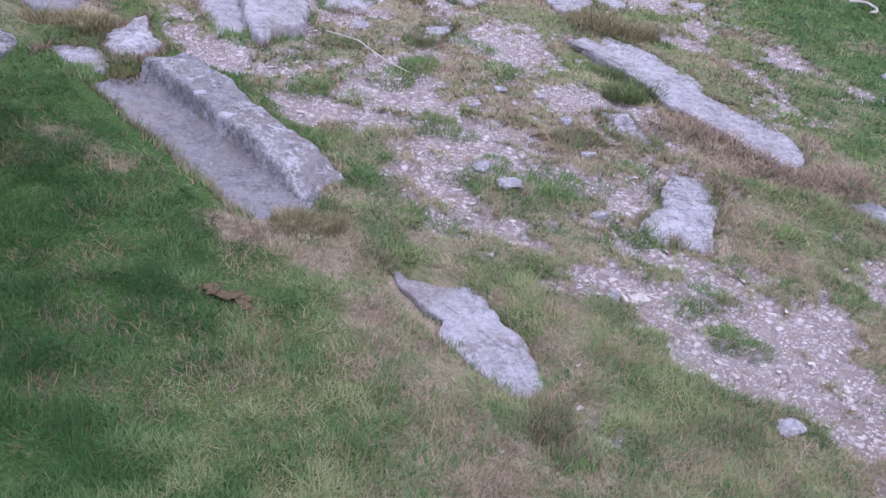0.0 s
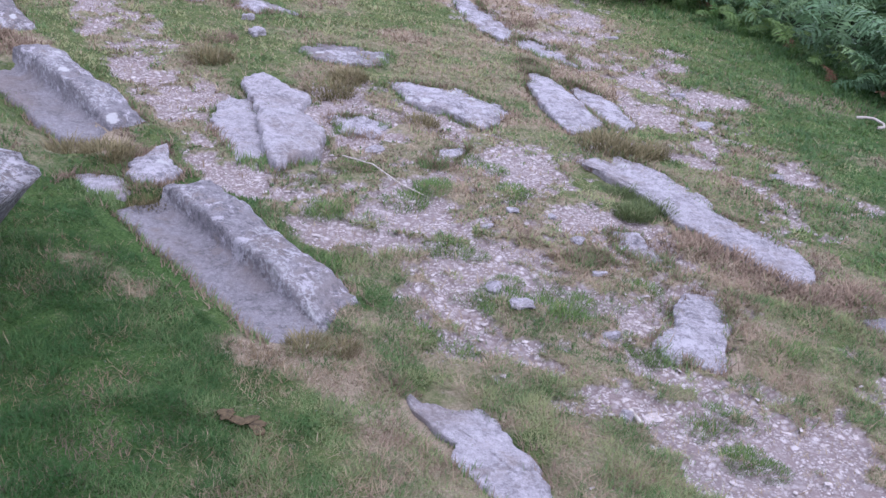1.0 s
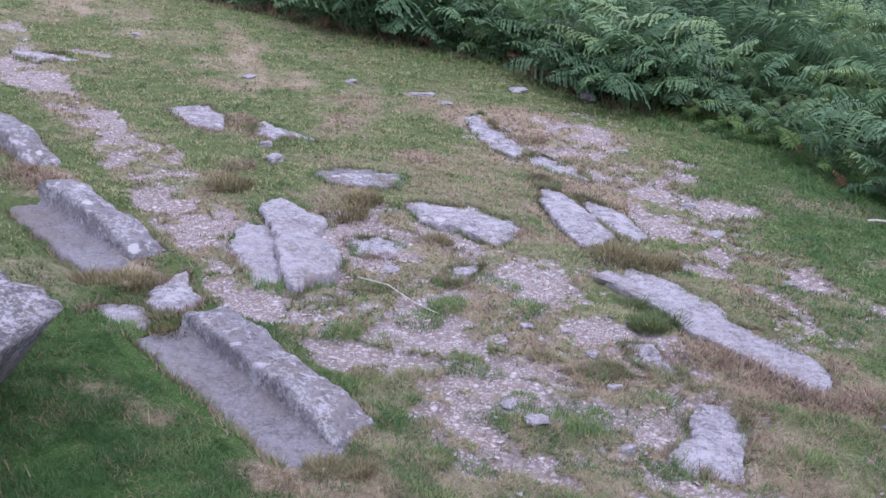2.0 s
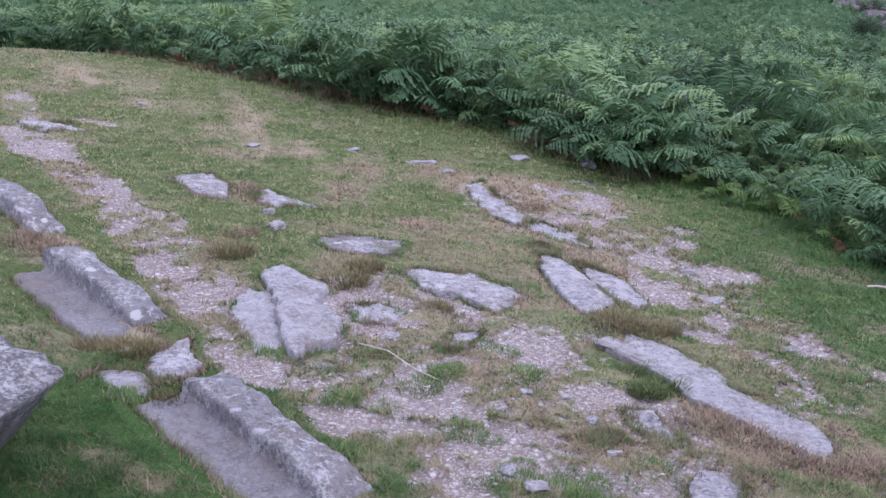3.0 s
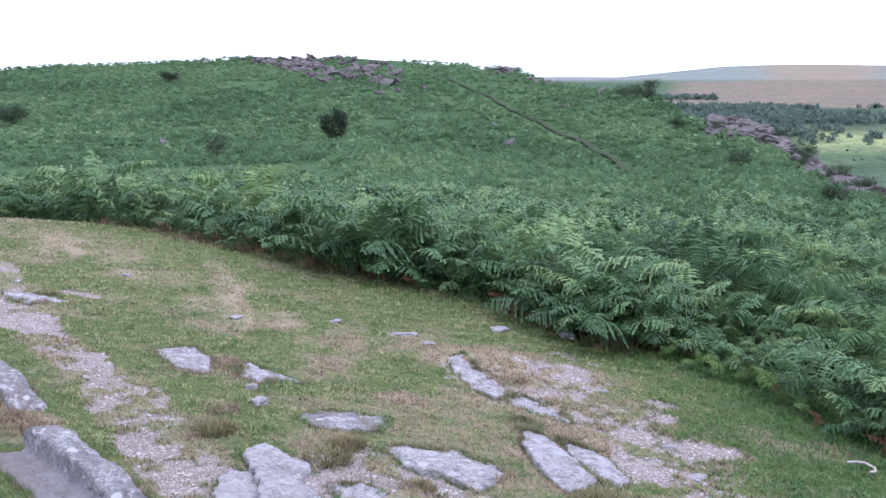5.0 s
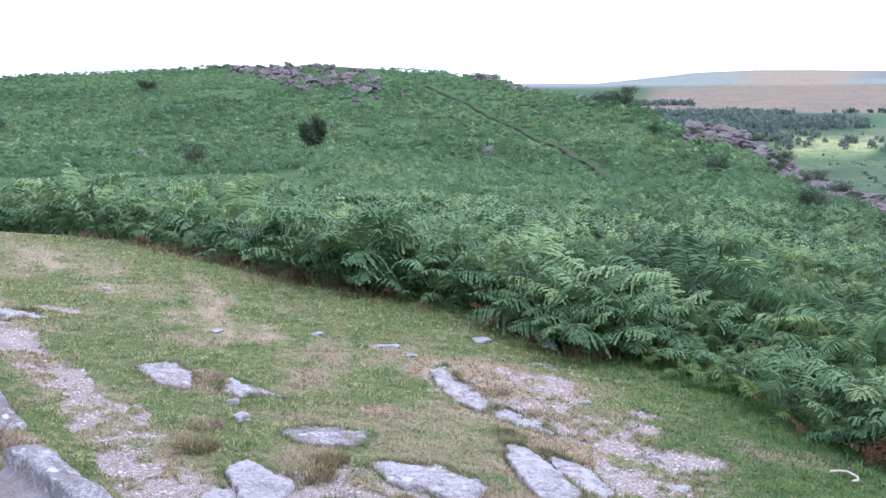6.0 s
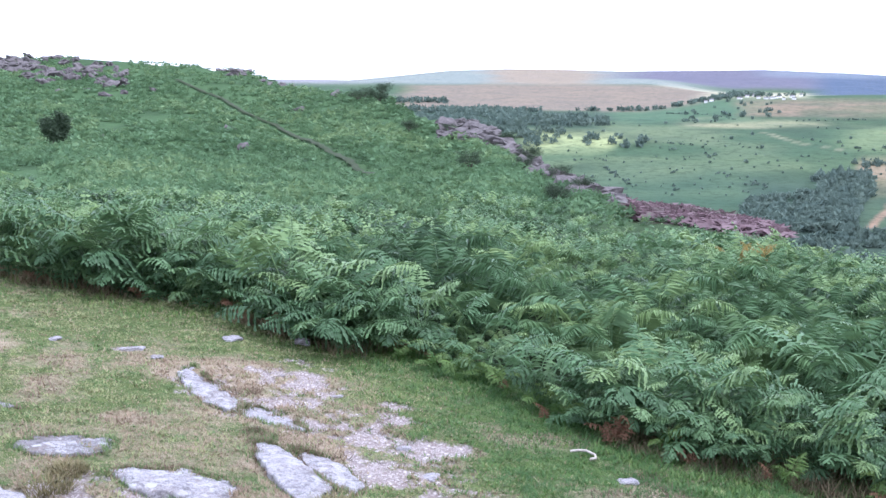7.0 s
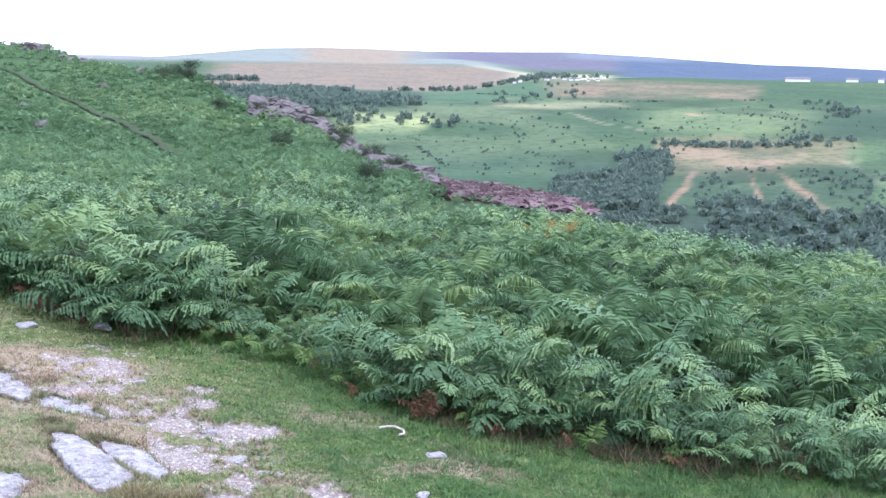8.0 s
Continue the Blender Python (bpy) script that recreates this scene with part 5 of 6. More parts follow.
def clump_places(r0, r1, spacing, seed):
    """Centres of bracken clumps on a shaken grid, between two distances, with their azimuth and distance."""
    q = np.random.default_rng(seed)
    u = np.arange(-r1, r1, spacing)
    x, y = np.meshgrid(u, np.arange(-2, r1, spacing))
    x, y = (x + q.uniform(-0.48, 0.48, x.shape) * spacing).ravel() + OX, (y + q.uniform(-0.48, 0.48, y.shape) * spacing).ravel() + OY
    az, r = polar(x, y)
    rc = np.interp(az, CREST_AZ, CREST_R)
    keep = (az > -34) & (az < 48) & (r > r0) & (r < r1) & (r < rc + 10)
    keep &= behind_edge(x, y) > 0.5 + 0.35 * (vnoise(x, y, 0.7, 81) - 0.5)
    keep &= trod(x, y) > 0.22 + 0.003 * r
    keep &= ~((az > 18.6) & (az < 26.8) & (r > rc * 0.86)) & ~((az > 8.5) & (az < 18.6) & (r > rc * (0.96 - 0.06 * smooth(10, 12.5, az))))
    keep &= ~((az > -13.0) & (az < -5.6) & (r > rc - 6 - 22 * smooth(-13, -8, az)) & (fbm(x, y, 5.0, 2, 95) > 0.43))
    return x[keep], y[keep], az[keep], r[keep]


def bracken_clumps(name, fronds, r0, r1, spacing, per, size, seed, label):
    """Bracken as clumps of fronds that arch out from a common root; the canopy swells and sinks, with holes between."""
    q = np.random.default_rng(seed)
    x, y, az, r = clump_places(r0, r1, spacing, seed)
    swell = smooth(0.25, 0.75, fbm(x, y, 1.5 if r1 < 15 else 2.2, 2, 83))
    keep = vnoise(x, y, 0.8 if r1 < 15 else 1.5, 87) > (0.27 if r1 < 15 else 0.36)
    x, y, az, r, swell = x[keep], y[keep], az[keep], r[keep], swell[keep]
    n = len(x)
    height = size * (0.55 + 0.66 * swell) * q.uniform(0.82, 1.18, n) * (0.72 + 0.28 * smooth(0.4, 2.0, behind_edge(x, y)))
    height *= 1 - 0.4 * smooth(15, 18, az) * (1 - smooth(27, 30, az)) * smooth(25, 38, r)
    tint = 0.55 + 1.7 * (fbm(x, y, 1.1, 3, 85) - 0.5) + 0.5 * (q.random(n) - 0.5) + 0.06 * smooth(9, 18, r)
    c = np.repeat(np.arange(n), per)
    turn = q.uniform(0, 6.28, n)[c] + np.tile(np.arange(per), n) * (6.283 / per) + q.normal(0, 0.35, n * per)
    out = q.uniform(0.0, 0.16, n * per) * height[c]
    px, py = x[c] - np.sin(turn) * out, y[c] + np.cos(turn) * out
    scale = height[c] * q.uniform(0.72, 1.15, n * per)
    tone = np.clip(tint[c] + 0.5 * (q.random(n * per) - 0.5), 0, 1)
    lean = q.normal(0.12, 0.2, n * per)
    which = q.integers(0, len(fronds), n * per)
    bits = []
    for k, (v, t) in enumerate(fronds):
        m = which == k
        bits.append(spread(v, t, np.stack([px[m], py[m], land(px[m], py[m]) - 0.03], 1), turn[m], scale[m][:, None], lean[m], None, tone[m]))
    v, t, tn = join(bits)
    tagged(new(name, mesh_from(name, v, t, M_BRACKEN, tn)), label, "bracken", kind="stuff")


def hill_clumps(name, r0, r1, spacing, label, seed, leaves, leaf):
    """The far bracken: low mounds of many leaves with bare gaps between."""
    q = np.random.default_rng(seed)
    x, y, az, r = clump_places(r0, r1, spacing, seed)
    swell = fbm(x, y, 4.0, 3, 93)
    keep = (swell > 0.3) & (vnoise(x, y, 1.6, 91) > 0.14)
    x, y, r, az, swell = x[keep], y[keep], r[keep], az[keep], swell[keep]
    n = len(x)
    size = q.uniform(0.26, 0.46, n) * (0.75 + 0.5 * swell) * (1 - 0.3 * smooth(105, 150, r)) * (0.55 + 0.45 * smooth(0.5, 1.6, trod(x, y))) 
    tone = np.clip(0.5 + 1.3 * (fbm(x, y, 12.0, 3, 85) - 0.5) + 0.7 * (q.random(n) - 0.5), 0, 1)
    bits = []
    for k in range(6):
        v, t = clump(q, leaves, leaf)
        m = np.arange(n) % 6 == k
        shape = size[m][:, None] * np.stack([q.uniform(1.0, 1.7, int(m.sum())), q.uniform(0.9, 1.3, int(m.sum())), q.uniform(0.6, 1.0, int(m.sum()))], 1)
        bits.append(spread(v, t, np.stack([x[m], y[m], land(x[m], y[m]) - 0.1 * size[m]], 1), q.normal(0, 0.5, int(m.sum())), shape, None, None, tone[m]))
    v, t, tn = join(bits)
    tagged(new(name, mesh_from(name, v, t, M_HILL, tn)), label, "bracken", kind="stuff")


def clump(n, m, leaf):
    """A ragged rounded clump of many small leaves."""
    d = n.normal(0, 1, (m, 3))
    d /= np.linalg.norm(d, axis=1)[:, None]
    at = d * n.uniform(0.5, 0.95, (m, 1)) * np.array([1.0, 1.0, 0.85])
    at[:, 2] += 0.7
    j = n.normal(0, 1, (2, m, 3)) * leaf
    v = np.stack([at + j[0], at + j[1], at - j[0] - 0.4 * j[1]], 1).reshape(-1, 3)
    return v, np.arange(3 * m).reshape(-1, 3)


bracken_clumps("bracken", FROND_A, 5.5, 8.6, 0.46, 9, 1.0, 401, "dense green bracken beside the track bed")
bracken_clumps("bracken", FROND_M, 8.6, 14.0, 0.46, 10, 1.0, 405, "dense green bracken behind the turf")
bracken_clumps("bracken", FROND_B, 14.0, 24.0, 0.55, 8, 0.98, 402, "dense green bracken on the slope")
bracken_clumps("bracken", FROND_C, 24.0, 50.0, 0.75, 7, 0.78, 403, "bracken covering the lower hillside")
hill_clumps("bracken", 46.0, 80.0, 0.72, "bracken covering the middle of the hill", 406, 34, 0.2)
hill_clumps("bracken", 78.0, 165.0, 0.85, "bracken covering the hill below the tor", 404, 18, 0.33)


def bracken_plants():
    """Single plants along the foot of the bracken, each with its own fronds."""
    meshes = [mesh_from("frond", v, t, M_BRACKEN, np.full(len(v), 0.2 + 0.08 * k)) for k, (v, t) in enumerate(FROND_A)]
    q = random.Random(5)
    rows = [(0.0, 0.2, 0.20, 0.45, 0.45), (0.25, 0.55, 0.20, 0.65, 0.6)]
    for near_by, far_by, step, least, more in rows:
        x = -9.0
        while x < 6.4:
            x += q.uniform(0.7, 1.3) * step
            y = float(np.interp(x, EDGE_X, EDGE_Y)) + q.uniform(near_by, far_by) + 0.3 * (float(vnoise(x, 0.0, 0.8, 89)) - 0.5)
            root = tagged(new("bracken_plant"), "arching green bracken plant at the edge of the turf", "fern", "bracken along the turf")
            root.matrix_world = pose(x, y, float(land(x, y)) - 0.02, 0, 0, 180 - math.degrees(math.atan2(x - OX, y - OY)) + q.uniform(-35, 35))
            size = least + more * float(vnoise(x, y, 0.8, 88))
            for k in range(q.choice((5, 6, 6))):
                part = new("frond", meshes[q.randrange(10)])
                part.parent = root
                s = size * q.uniform(0.75, 1.15)
                part.matrix_basis = pose(0, 0, 0, q.uniform(-18, 12), q.uniform(-12, 12), (-55, 50, 0, 115, -120, 25, -25, 180)[k] + q.uniform(-25, 25)) @ Matrix.Diagonal((s, s, s, 1))
    tall = ((0.9, 8.65, 1.5), (1.08, 8.4, 1.45), (1.25, 8.7, 1.5), (1.05, 8.8, 1.6), (-1.15, 10.1, 1.8), (-0.75, 10.0, 1.9), (-0.45, 10.05, 1.7), (0.1, 9.75, 1.5), (2.75, 6.6, 1.1), (3.3, 6.05, 1.1), (4.1, 5.75, 1.15), (-2.0, 10.7, 1.4))
    deep = [mesh_from("frond", v, t, M_BRACKEN, np.full(len(v), 0.1 + 0.07 * k)) for k, (v, t) in enumerate(FROND_A)]
    for x, y, size in tall:
        root = tagged(new("bracken_plant"), "tall arching clump of green bracken", "fern", "bracken along the turf")
        root.matrix_world = pose(x, y, float(land(x, y)) - 0.02, 0, 0, 180 - math.degrees(math.atan2(x - OX, y - OY)))
        for k in range(34):
            part = new("frond", deep[q.choice((2, 3, 4, 7, 8, 9))])
            part.parent = root
            s = 0.62 * size * q.uniform(0.6, 1.15)
            part.matrix_basis = pose(q.uniform(-0.2, 0.2), q.uniform(-0.2, 0.2), 0, q.uniform(-26, 10), q.uniform(-12, 12), 33 * k + q.uniform(-15, 15)) @ Matrix.Diagonal((s, s, s, 1))
    amber = [mesh_from("turning_frond", v, t, M_ORANGE, np.full(len(v), 0.6)) for v, t in FROND_A[3:6]]
    for x, y in ((8.55, 17.2), (8.75, 17.3), (8.95, 17.2), (9.1, 17.35)):
        root = tagged(new("bracken_plant"), "orange-yellow turning bracken among the green", "fern", "bracken along the turf")
        root.matrix_world = pose(x, y, float(land(x, y)) - 0.05)
        for k in range(6):
            part = new("frond", amber[k % 3])
            part.parent = root
            part.matrix_basis = pose(0, 0, 0, q.uniform(-15, 15), q.uniform(-15, 15), k * 60) @ Matrix.Diagonal((0.6, 0.6, 1.0, 1))
    rust = [mesh_from("dead_frond", v, t, M_RUST, np.full(len(v), 0.4)) for v, t in FROND_A[:3]]
    for x, y, s, n in ((2.62, 6.36, 0.34, 5), (2.3, 6.85, 0.22, 2), (4.0, 5.42, 0.26, 2), (0.35, 9.25, 0.25, 2), (1.75, 8.25, 0.2, 2), (-2.2, 10.45, 0.25, 2), (0.6, 8.9, 0.3, 3), (0.2, 9.5, 0.3, 3), (-0.6, 9.85, 0.28, 3), (1.62, 8.5, 0.3, 3), (2.15, 7.5, 0.22, 2), (3.0, 6.05, 0.25, 2), (3.4, 5.8, 0.22, 2), (-1.5, 10.15, 0.28, 2), (-3.3, 11.1, 0.3, 2)):
        root = tagged(new("dead_bracken_plant"), "withered rust-brown bracken at the edge of the turf", "fern", "bracken along the turf")
        root.matrix_world = pose(x, y - 0.08, float(land(x, y - 0.08)) - 0.02)
        for k in range(n):
            part = new("frond", rust[k % 3])
            part.parent = root
            part.matrix_basis = pose(0, 0, 0, q.uniform(-10, 25), q.uniform(-20, 20), k * 75) @ Matrix.Diagonal((1.35 * s, 1.35 * s, 1.3 * s, 1))


bracken_plants()


def young_bracken():
    """Pale new bracken in the grass at the foot of the stand."""
    meshes = [mesh_from("frond", v, t, M_LUSH, np.full(len(v), 0.6 + 0.1 * k)) for k, (v, t) in enumerate(FROND_A[:4])]
    q = random.Random(41)
    for x, y in ((1.42, 8.35), (1.6, 8.3), (1.75, 8.15), (1.9, 7.9), (2.05, 7.6), (2.15, 7.25), (2.3, 7.0), (2.0, 8.0), (1.5, 8.15), (1.85, 7.6), (1.7, 7.9), (2.2, 7.55), (2.4, 6.75), (2.9, 6.2), (0.35, 9.2), (0.75, 8.6), (3.9, 5.4), (-3.6, 11.2), (-4.4, 11.6), (3.5, 5.65), (-5.4, 12.0)):
        root = tagged(new("bracken_plant"), "small yellow-green young bracken in long grass", "fern", "bracken along the turf")
        root.matrix_world = pose(x, y, float(land(x, y)) - 0.01, 0, 0, q.uniform(0, 360))
        for k in range(4):
            part = new("frond", meshes[q.randrange(4)])
            part.parent = root
            s = q.uniform(0.28, 0.45)
            part.matrix_basis = pose(0, 0, 0, q.uniform(-15, 15), q.uniform(-15, 15), 90 * k + q.uniform(-30, 30)) @ Matrix.Diagonal((s, s, s, 1))


young_bracken()


# ---------------------------------------------------------------- hill: tor, boulders, trees
TOR = [rock_mesh("tor_rock", 130 + k, M_TOR, 2, 0.62, 0.6, 0.9) for k in range(6)]


def hill_rocks(items, group, label, seed):
    q = random.Random(seed)
    for az, r, half, high in items:
        x, y = place(az, r)
        set_rock("tor_rock", TOR[q.randrange(6)], float(x), float(y), (half * q.uniform(0.9, 1.3), half * q.uniform(0.7, 1.1), high), q.uniform(0, 360),
                 label, "rock", group, 0.38, (q.uniform(-22, 22), q.uniform(-22, 22)))


q = random.Random(12)
tor = []
for k in range(120):
    az = q.uniform(-13.2, -5.7)
    low = 26 * smooth(-13.2, -8.0, az) * q.random() ** 1.3 + 3
    tor.append((az, 150 - low, 0.4 + 0.85 * q.random() ** 2, q.uniform(0.28, 0.6)))
for az, half, high in ((-13.7, 0.6, 0.25), (-12.7, 0.9, 0.4), (-12.3, 0.7, 0.35), (-11.6, 0.7, 0.3), (-10.9, 0.9, 0.28), (-10.2, 0.8, 0.25), (-9.3, 1.0, 0.3), (-8.85, 0.9, 0.5), (-8.5, 0.9, 0.4), (-8.0, 0.9, 0.3), (-7.3, 0.9, 0.25), (-5.75, 0.9, 0.55), (-5.3, 0.8, 0.4), (-3.9, 0.7, 0.28), (-3.2, 0.6, 0.25)):
    tor.append((az, 150, half, high))
for k in range(14):
    tor.append((q.uniform(-1.8, 0.25), 142 - 5 * q.random(), q.uniform(0.5, 1.0), q.uniform(0.25, 0.4)))
for az in (0.9, 1.3, 1.9, 2.4):
    tor.append((az, 136 - 2 * az, q.uniform(0.4, 0.6), q.uniform(0.2, 0.35)))
hill_rocks(tor, "rocks of the tor", "weathered grey granite rock on the hilltop", 3)
ridge = []
for az in (10.3, 11.1, 11.3, 11.6, 11.8, 12.2, 12.7, 13.2, 13.7, 14.2, 14.7, 15.2, 15.7, 16.3, 17.0, 17.7, 18.4, 19.0):
    rc = float(np.interp(az, CREST_AZ, CREST_R))
    for k in range(10):
        half = (0.3 + 0.6 * q.random() ** 2) * max(0.85, rc / 95)
        ridge.append((az + q.uniform(-0.4, 0.4), rc * q.uniform(0.9, 1.0), half * 1.25, half * q.uniform(0.4, 0.75)))
for k in range(8):
    ridge.append((q.uniform(2.0, 8.5), q.uniform(112, 126), q.uniform(0.4, 0.8), q.uniform(0.25, 0.4)))
hill_rocks(ridge, "rocks along the ridge", "broken granite outcrop on the falling ridge", 4)
strewn = [(-17.5 + 34 * q.random(), q.uniform(75, 140), q.uniform(0.3, 0.6), q.uniform(0.3, 0.5)) for k in range(14)]
hill_rocks([s for s in strewn if s[0] < 9 and float(trod(*place(s[0], s[1]))) > 4], "boulders strewn on the hill", "pale granite boulder among the hillside bracken", 6)


def tube(points, radii, sides=6):
    """A tapered branch through points."""
    verts, quads = [], []
    for k, (p, rad) in enumerate(zip(points, radii)):
        d = (points[min(k + 1, len(points) - 1)] - points[max(k - 1, 0)]).normalized()
        a = d.orthogonal().normalized()
        b = d.cross(a)
        for j in range(sides):
            w = 2 * math.pi * j / sides
            verts.append(p + (a * math.cos(w) + b * math.sin(w)) * rad)
    for k in range(len(points) - 1):
        for j in range(sides):
            quads.append((k * sides + j, k * sides + (j + 1) % sides, (k + 1) * sides + (j + 1) % sides, (k + 1) * sides + j))
    return np.array([v[:] for v in verts]), quads_to_tris(quads), None


def tree(x, y, height, spread_by, seed, label, bush=False, leaves=2600):
    """A wind-bent thorn tree, or a low bush, with a ragged crown."""
    q = random.Random(seed)
    z = float(land(x, y))
    name = "bush" if bush else "thorn_tree"
    root = tagged(new(name), label, "bush" if bush else "tree")
    root.matrix_world = pose(x, y, z)
    bits, clumps = [], []
    fork = height * (0.12 if bush else 0.24)
    trunk = [Vector((0.05 * height * k * k * 0.1, 0.02 * k, fork * k / 4 - 0.1)) for k in range(5)]
    bits.append(tube(trunk, [height * 0.035 * (1 - 0.12 * k) for k in range(5)], 7))
    for k in range(13):
        w = k * 2.4 + q.uniform(-0.3, 0.3)
        out, up = spread_by * q.uniform(0.25, 0.85), height * q.uniform(0.35, 0.88)
        tip = Vector((math.cos(w) * out + 0.08 * height, math.sin(w) * out, up))
        mid = trunk[-1].lerp(tip, 0.5) + Vector((0, 0, 0.06 * height))
        bits.append(tube([trunk[-1], mid, tip], [height * 0.016, height * 0.010, height * 0.004], 5))
        clumps += [tip, mid.lerp(tip, 0.5)]
    v, t, _ = join(bits)
    part = new("trunk", mesh_from("trunk", v, t, M_BARK, None, True))
    part.parent = root
    n = np.random.default_rng(seed)
    centre = np.array([clumps[i][:] for i in n.integers(0, len(clumps), leaves)])
    at = centre + n.normal(0, 1, (leaves, 3)) * np.array([0.17 * spread_by] * 2 + [0.085 * height])
    at[:, 2] = np.maximum(at[:, 2], 0.08 * height)
    size = height * n.uniform(0.02, 0.04, leaves) * (0.75 if bush else 1.0)
    a, b = n.normal(0, 1, (leaves, 3)), n.normal(0, 1, (leaves, 3))
    a /= np.linalg.norm(a, axis=1)[:, None]
    b /= np.linalg.norm(b, axis=1)[:, None]
    v = np.stack([at + a * size[:, None], at + b * size[:, None], at - a * size[:, None] * 0.8, at - b * size[:, None]], 1).reshape(-1, 3)
    k = np.arange(leaves)[:, None] * 4
    part = new("crown", mesh_from("crown", v, np.concatenate([k + [[0, 1, 2]], k + [[0, 2, 3]]]), M_LEAF, np.repeat(n.random(leaves), 4)))
    part.parent = root


def at_polar(az, r):
    x, y = place(az, r)
    return float(x), float(y)


tree(*at_polar(-9.3, 82.2), 2.51, 1.11, 1, "dark lone hawthorn standing in the bracken", False, 7000)
tree(*at_polar(-17.3, 137.5), 1.62, 1.24, 2, "small windswept hawthorn near the hilltop", False, 3000)
tree(*at_polar(-24.7, 104.6), 2.09, 1.57, 3, "dark rounded hawthorn bush on the hillside", True, 5000)
tree(*at_polar(-15.2, 70.9), 1.84, 1.28, 4, "sparse brown-green bush rising from the bracken", True, 1300)
for az, r, h, w in ((5.76, 114, 1.5, 1.6), (6.76, 110, 2.1, 1.4), (11.43, 67.6, 1.3, 1.0), (15.85, 50.0, 1.15, 0.8), (17.3, 58, 0.9, 0.8), (14.2, 70, 0.9, 0.8), (13.3, 84, 1.0, 0.9), (14.6, 76, 1.1, 0.9), (16.1, 67, 0.9, 0.9), (8.3, 96, 1.2, 0.9), (10.4, 94, 0.8, 0.8)):
    tree(*at_polar(az, r), h, w, int(az * 10), "low dark gorse bush among the ridge rocks", True, 3200)


def heather_bank():
    """The purple heather on the brow of the slope."""
    n = np.random.default_rng(77)
    bits = []
    for k in range(3):
        v, t = clump(n, 30, 0.24)
        count = 520
        az = n.uniform(19.2, 26.6, count)
        rc = np.interp(az, CREST_AZ, CREST_R)
        r = rc * (1.02 - n.random(count) * 0.13 * np.sqrt(np.clip((26.9 - az) / 3, 0, 1)))
        x, y = place(az, r)
        size = n.uniform(0.35, 0.75, count)[:, None] * np.array([[1.3, 1.2, 0.38]])
        tone = np.clip(0.25 + 0.7 * fbm(x, y, 2.5, 2, 78) + 0.5 * (n.random(count) - 0.5), 0, 1)
        bits.append(spread(v, t, np.stack([x, y, land(x, y) - 0.05], 1), n.uniform(0, 6.28, count), size, None, None, tone))
    v, t, tn = join(bits)
    tagged(new("heather", mesh_from("heather", v, t, M_PURPLE, tn)), "bank of purple flowering heather on the brow", "heather", kind="stuff")


heather_bank()


# ---------------------------------------------------------------- the far valley
def wood(name, spots, label, seed, leaves=32, leaf=0.33):
    """Far trees as ragged clumps, one mass."""
    n = np.random.default_rng(seed)
    bits = []
    for k in range(4):
        v, t = clump(n, leaves, leaf)
        x, y, s = spots[0][k::4], spots[1][k::4], spots[2][k::4]
        bits.append(spread(v, t, np.stack([x, y, land(x, y)], 1), n.uniform(0, 6.28, len(x)), s[:, None], None, None, n.random(len(x))))
    v, t, tn = join(bits)
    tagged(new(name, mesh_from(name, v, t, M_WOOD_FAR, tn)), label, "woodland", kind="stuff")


def belt(n, count, a0, a1, r0, r1, s0, s1):
    pad_a, pad_r = 0.2 * (a1 - a0), 0.3 * (r1 - r0)
    az, r = n.uniform(a0 - pad_a, a1 + pad_a, 2 * count), n.uniform(r0 - pad_r, r1 + pad_r, 2 * count)
    x, y = place(az, r)
    u, v = (2 * az - a0 - a1) / (a1 - a0), (2 * r - r0 - r1) / (r1 - r0)
    thick = fbm(x, y, 60, 3, 95) - 0.16 * (np.abs(u) ** 3 + np.abs(v) ** 3)
    keep = thick > np.quantile(thick, 0.5)
    for b0, q0, b1, q1, w in LANES:
        x0, y0 = place(b0, q0)
        x1, y1 = place(b1, q1)
        keep &= capsule(x, y, x0, y0, x1, y1) > w + 7
    return x[keep], y[keep], 0.8 * n.uniform(s0, s1, int(keep.sum()))


n = np.random.default_rng(55)
groups = [belt(n, 260, 28.6, 31.2, 620, 745, 1.8, 4.0), belt(n, 420, 26.2, 31.6, 530, 650, 2.0, 4.2), belt(n, 620, 24, 47, 450, 555, 2.2, 4.6), belt(n, 330, 30, 43, 545, 690, 0.8, 2.2),
          belt(n, 70, 30.5, 37, 798, 815, 1.5, 3.0), belt(n, 420, 9.0, 17.5, 960, 1250, 3.0, 6.0), belt(n, 60, 7, 10, 1640, 1720, 4, 6), belt(n, 130, 9.0, 14.5, 1300, 1420, 3.5, 6.0),
          belt(n, 34, 16.5, 23.5, 1415, 1425, 3, 5.5), belt(n, 60, 19.5, 25.5, 1440, 1470, 3, 5),
          belt(n, 50, 13, 42, 820, 1110, 1.2, 2.6), belt(n, 26, 15, 20, 860, 920, 2.5, 5), belt(n, 24, 36.5, 41, 815, 850, 2, 4),
          belt(n, 36, 22, 27, 1120, 1330, 2, 4), belt(n, 24, 23, 28, 1480, 1510, 3, 5), belt(n, 30, 38, 40, 1000, 1200, 2, 4), belt(n, 150, 15, 30, 640, 900, 0.5, 1.4), belt(n, 80, 30, 43, 820, 1080, 0.6, 1.5)]
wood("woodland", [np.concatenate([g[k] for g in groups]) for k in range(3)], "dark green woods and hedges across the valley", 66)


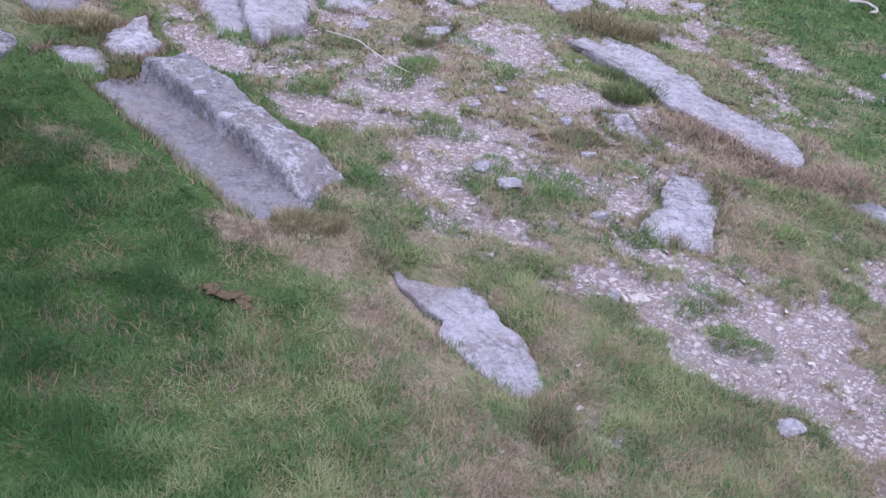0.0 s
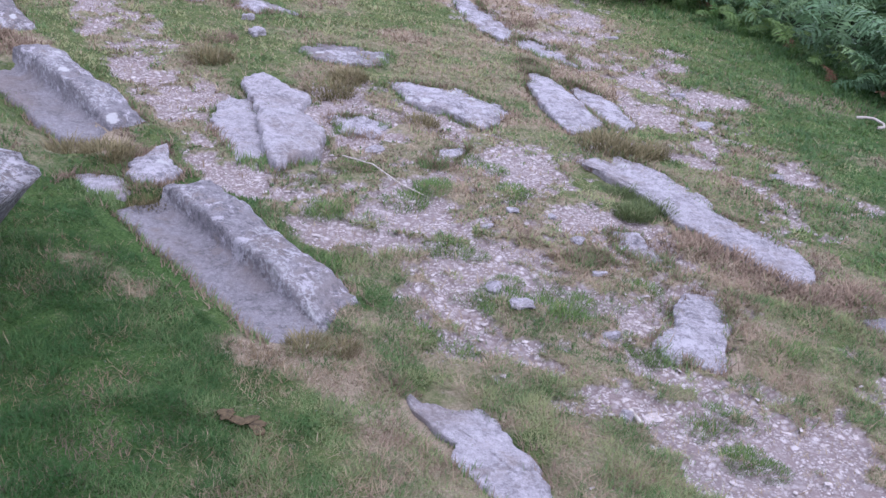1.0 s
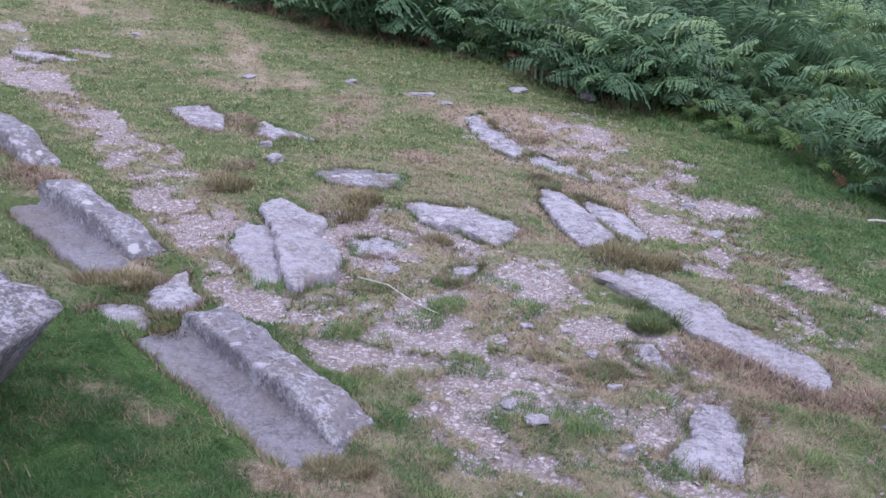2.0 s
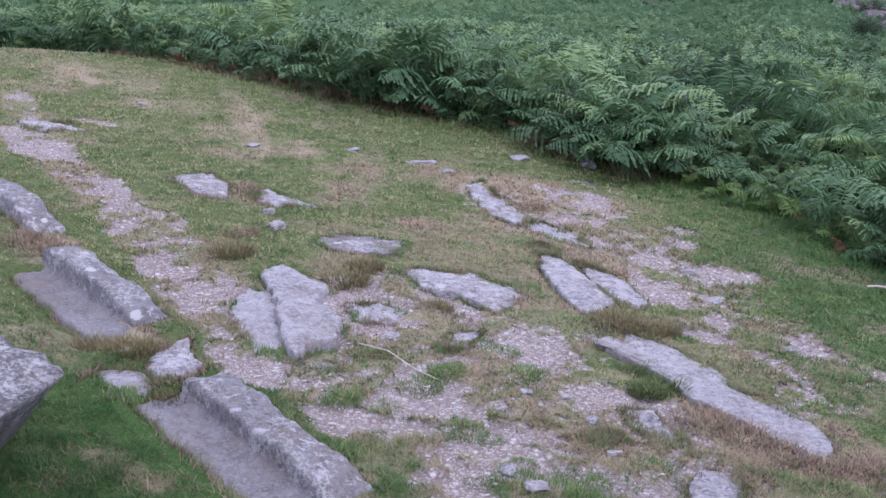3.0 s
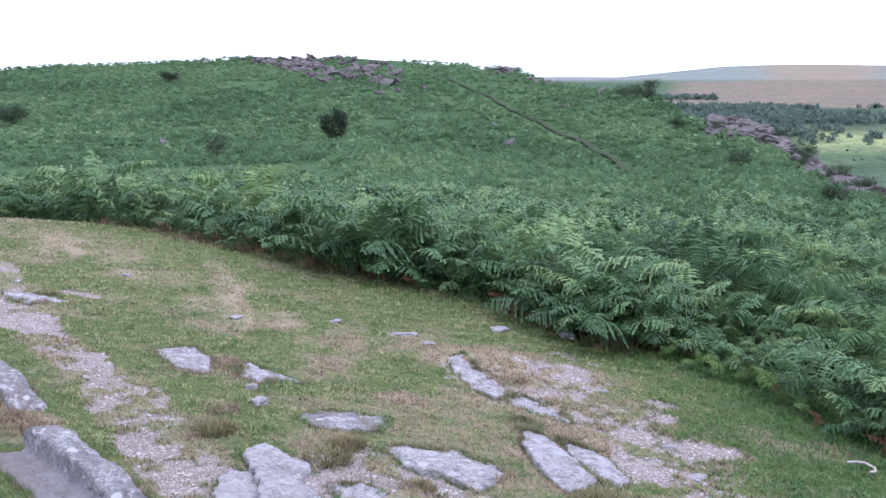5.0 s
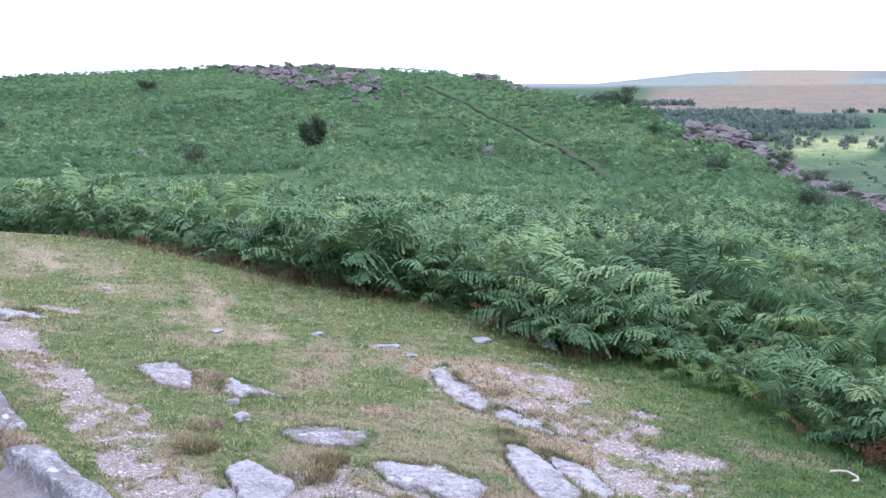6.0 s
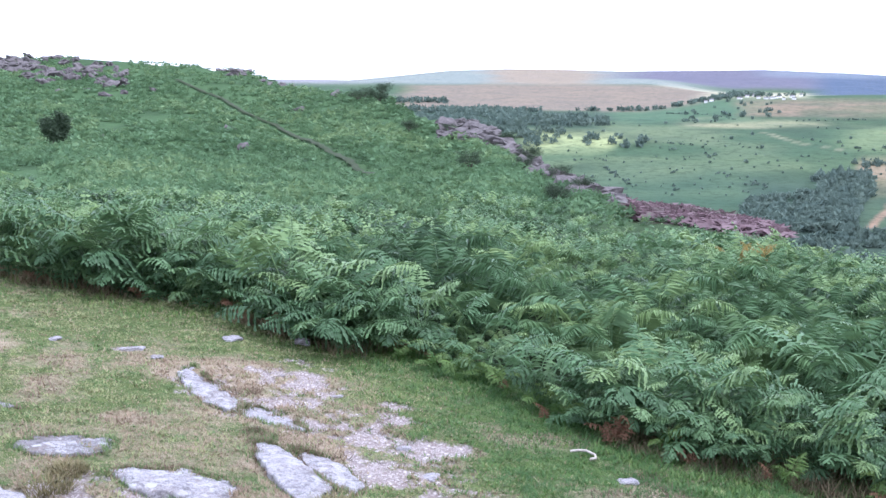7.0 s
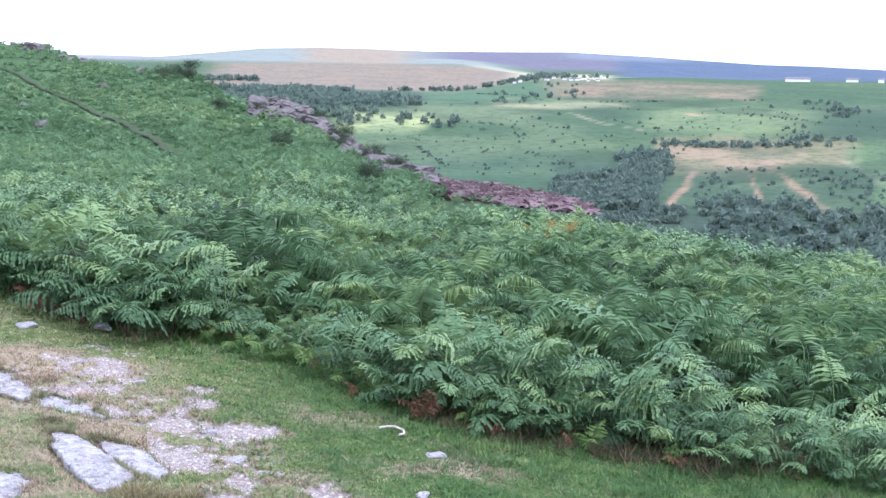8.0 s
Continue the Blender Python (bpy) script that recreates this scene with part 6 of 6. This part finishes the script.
def hedge(a0, r0, a1, r1, seed):
    """A gappy line of thorn and scrub along a field edge."""
    (x0, y0), (x1, y1) = place(a0, r0), place(a1, r1)
    count = int(math.hypot(x1 - x0, y1 - y0) / 4.0)
    n = np.random.default_rng(seed)
    f = n.random(count)
    x, y = x0 + (x1 - x0) * f + n.normal(0, 1.5, count), y0 + (y1 - y0) * f + n.normal(0, 1.5, count)
    x, y = x + 10 * (fbm(x, y, 70, 2, 97) - 0.5), y + 10 * (fbm(x, y, 70, 2, 98) - 0.5)
    keep = vnoise(x, y, 25, seed) > 0.35
    return x[keep], y[keep], n.uniform(0.5, 1.3, int(keep.sum()))


hedges = [hedge(*h, 700 + k) for k, h in enumerate((
    (26.5, 1000, 29.5, 905), (29.5, 905, 33.0, 860), (33.0, 860, 38.0, 870), (18.5, 780, 20.0, 690), (30.8, 700, 31.3, 800),
    (35.0, 1010, 39.0, 930), (20.5, 900, 26.0, 880), (27.5, 1110, 35.5, 1180), (24.0, 760, 26.5, 700), (16.5, 700, 19.5, 640), (21.5, 1290, 25.0, 1120)))]
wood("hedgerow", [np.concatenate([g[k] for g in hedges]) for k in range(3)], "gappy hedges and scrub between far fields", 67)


def far_house(az, r, long, deep, high, yaw):
    x, y = at_polar(az, r)
    root = tagged(new("house"), "small white rendered house with slate roof", "house", "far houses")
    root.matrix_world = pose(x, y, float(land(x, y)), 0, 0, yaw)
    a, b = long / 2, deep / 2
    walls = [(-a, -b, -2), (a, -b, -2), (a, b, -2), (-a, b, -2), (-a, -b, high), (a, -b, high), (a, b, high), (-a, b, high)]
    quads = [(0, 1, 5, 4), (1, 2, 6, 5), (2, 3, 7, 6), (3, 0, 4, 7), (4, 5, 6, 7)]
    part = new("wall", mesh_from("wall", walls, quads_to_tris(quads), M_WHITE))
    part.parent = root
    ridge_z, o = high + deep * 0.35, 0.4
    roof = [(-a - o, -b - o, high - 0.1), (a + o, -b - o, high - 0.1), (a + o, b + o, high - 0.1), (-a - o, b + o, high - 0.1), (-a - o, 0, ridge_z), (a + o, 0, ridge_z)]
    tris = [(0, 1, 5), (0, 5, 4), (2, 3, 4), (2, 4, 5), (0, 4, 3), (1, 2, 5), (0, 3, 2), (0, 2, 1)]
    part = new("roof", mesh_from("roof", roof, tris, M_SLATE))
    part.parent = root


q = random.Random(8)
for k in range(22):
    far_house(22.6 + 0.25 * k + q.uniform(-0.1, 0.1), 1440 + q.uniform(-40, 60), q.uniform(3, 6), 3.5, q.uniform(1.6, 2.4), q.uniform(0, 180))
far_house(37.2, 1600, 32, 9, 3, -35)
far_house(39.7, 1610, 15, 8, 3, -35)
far_house(41.0, 1600, 7, 6, 4, -35)
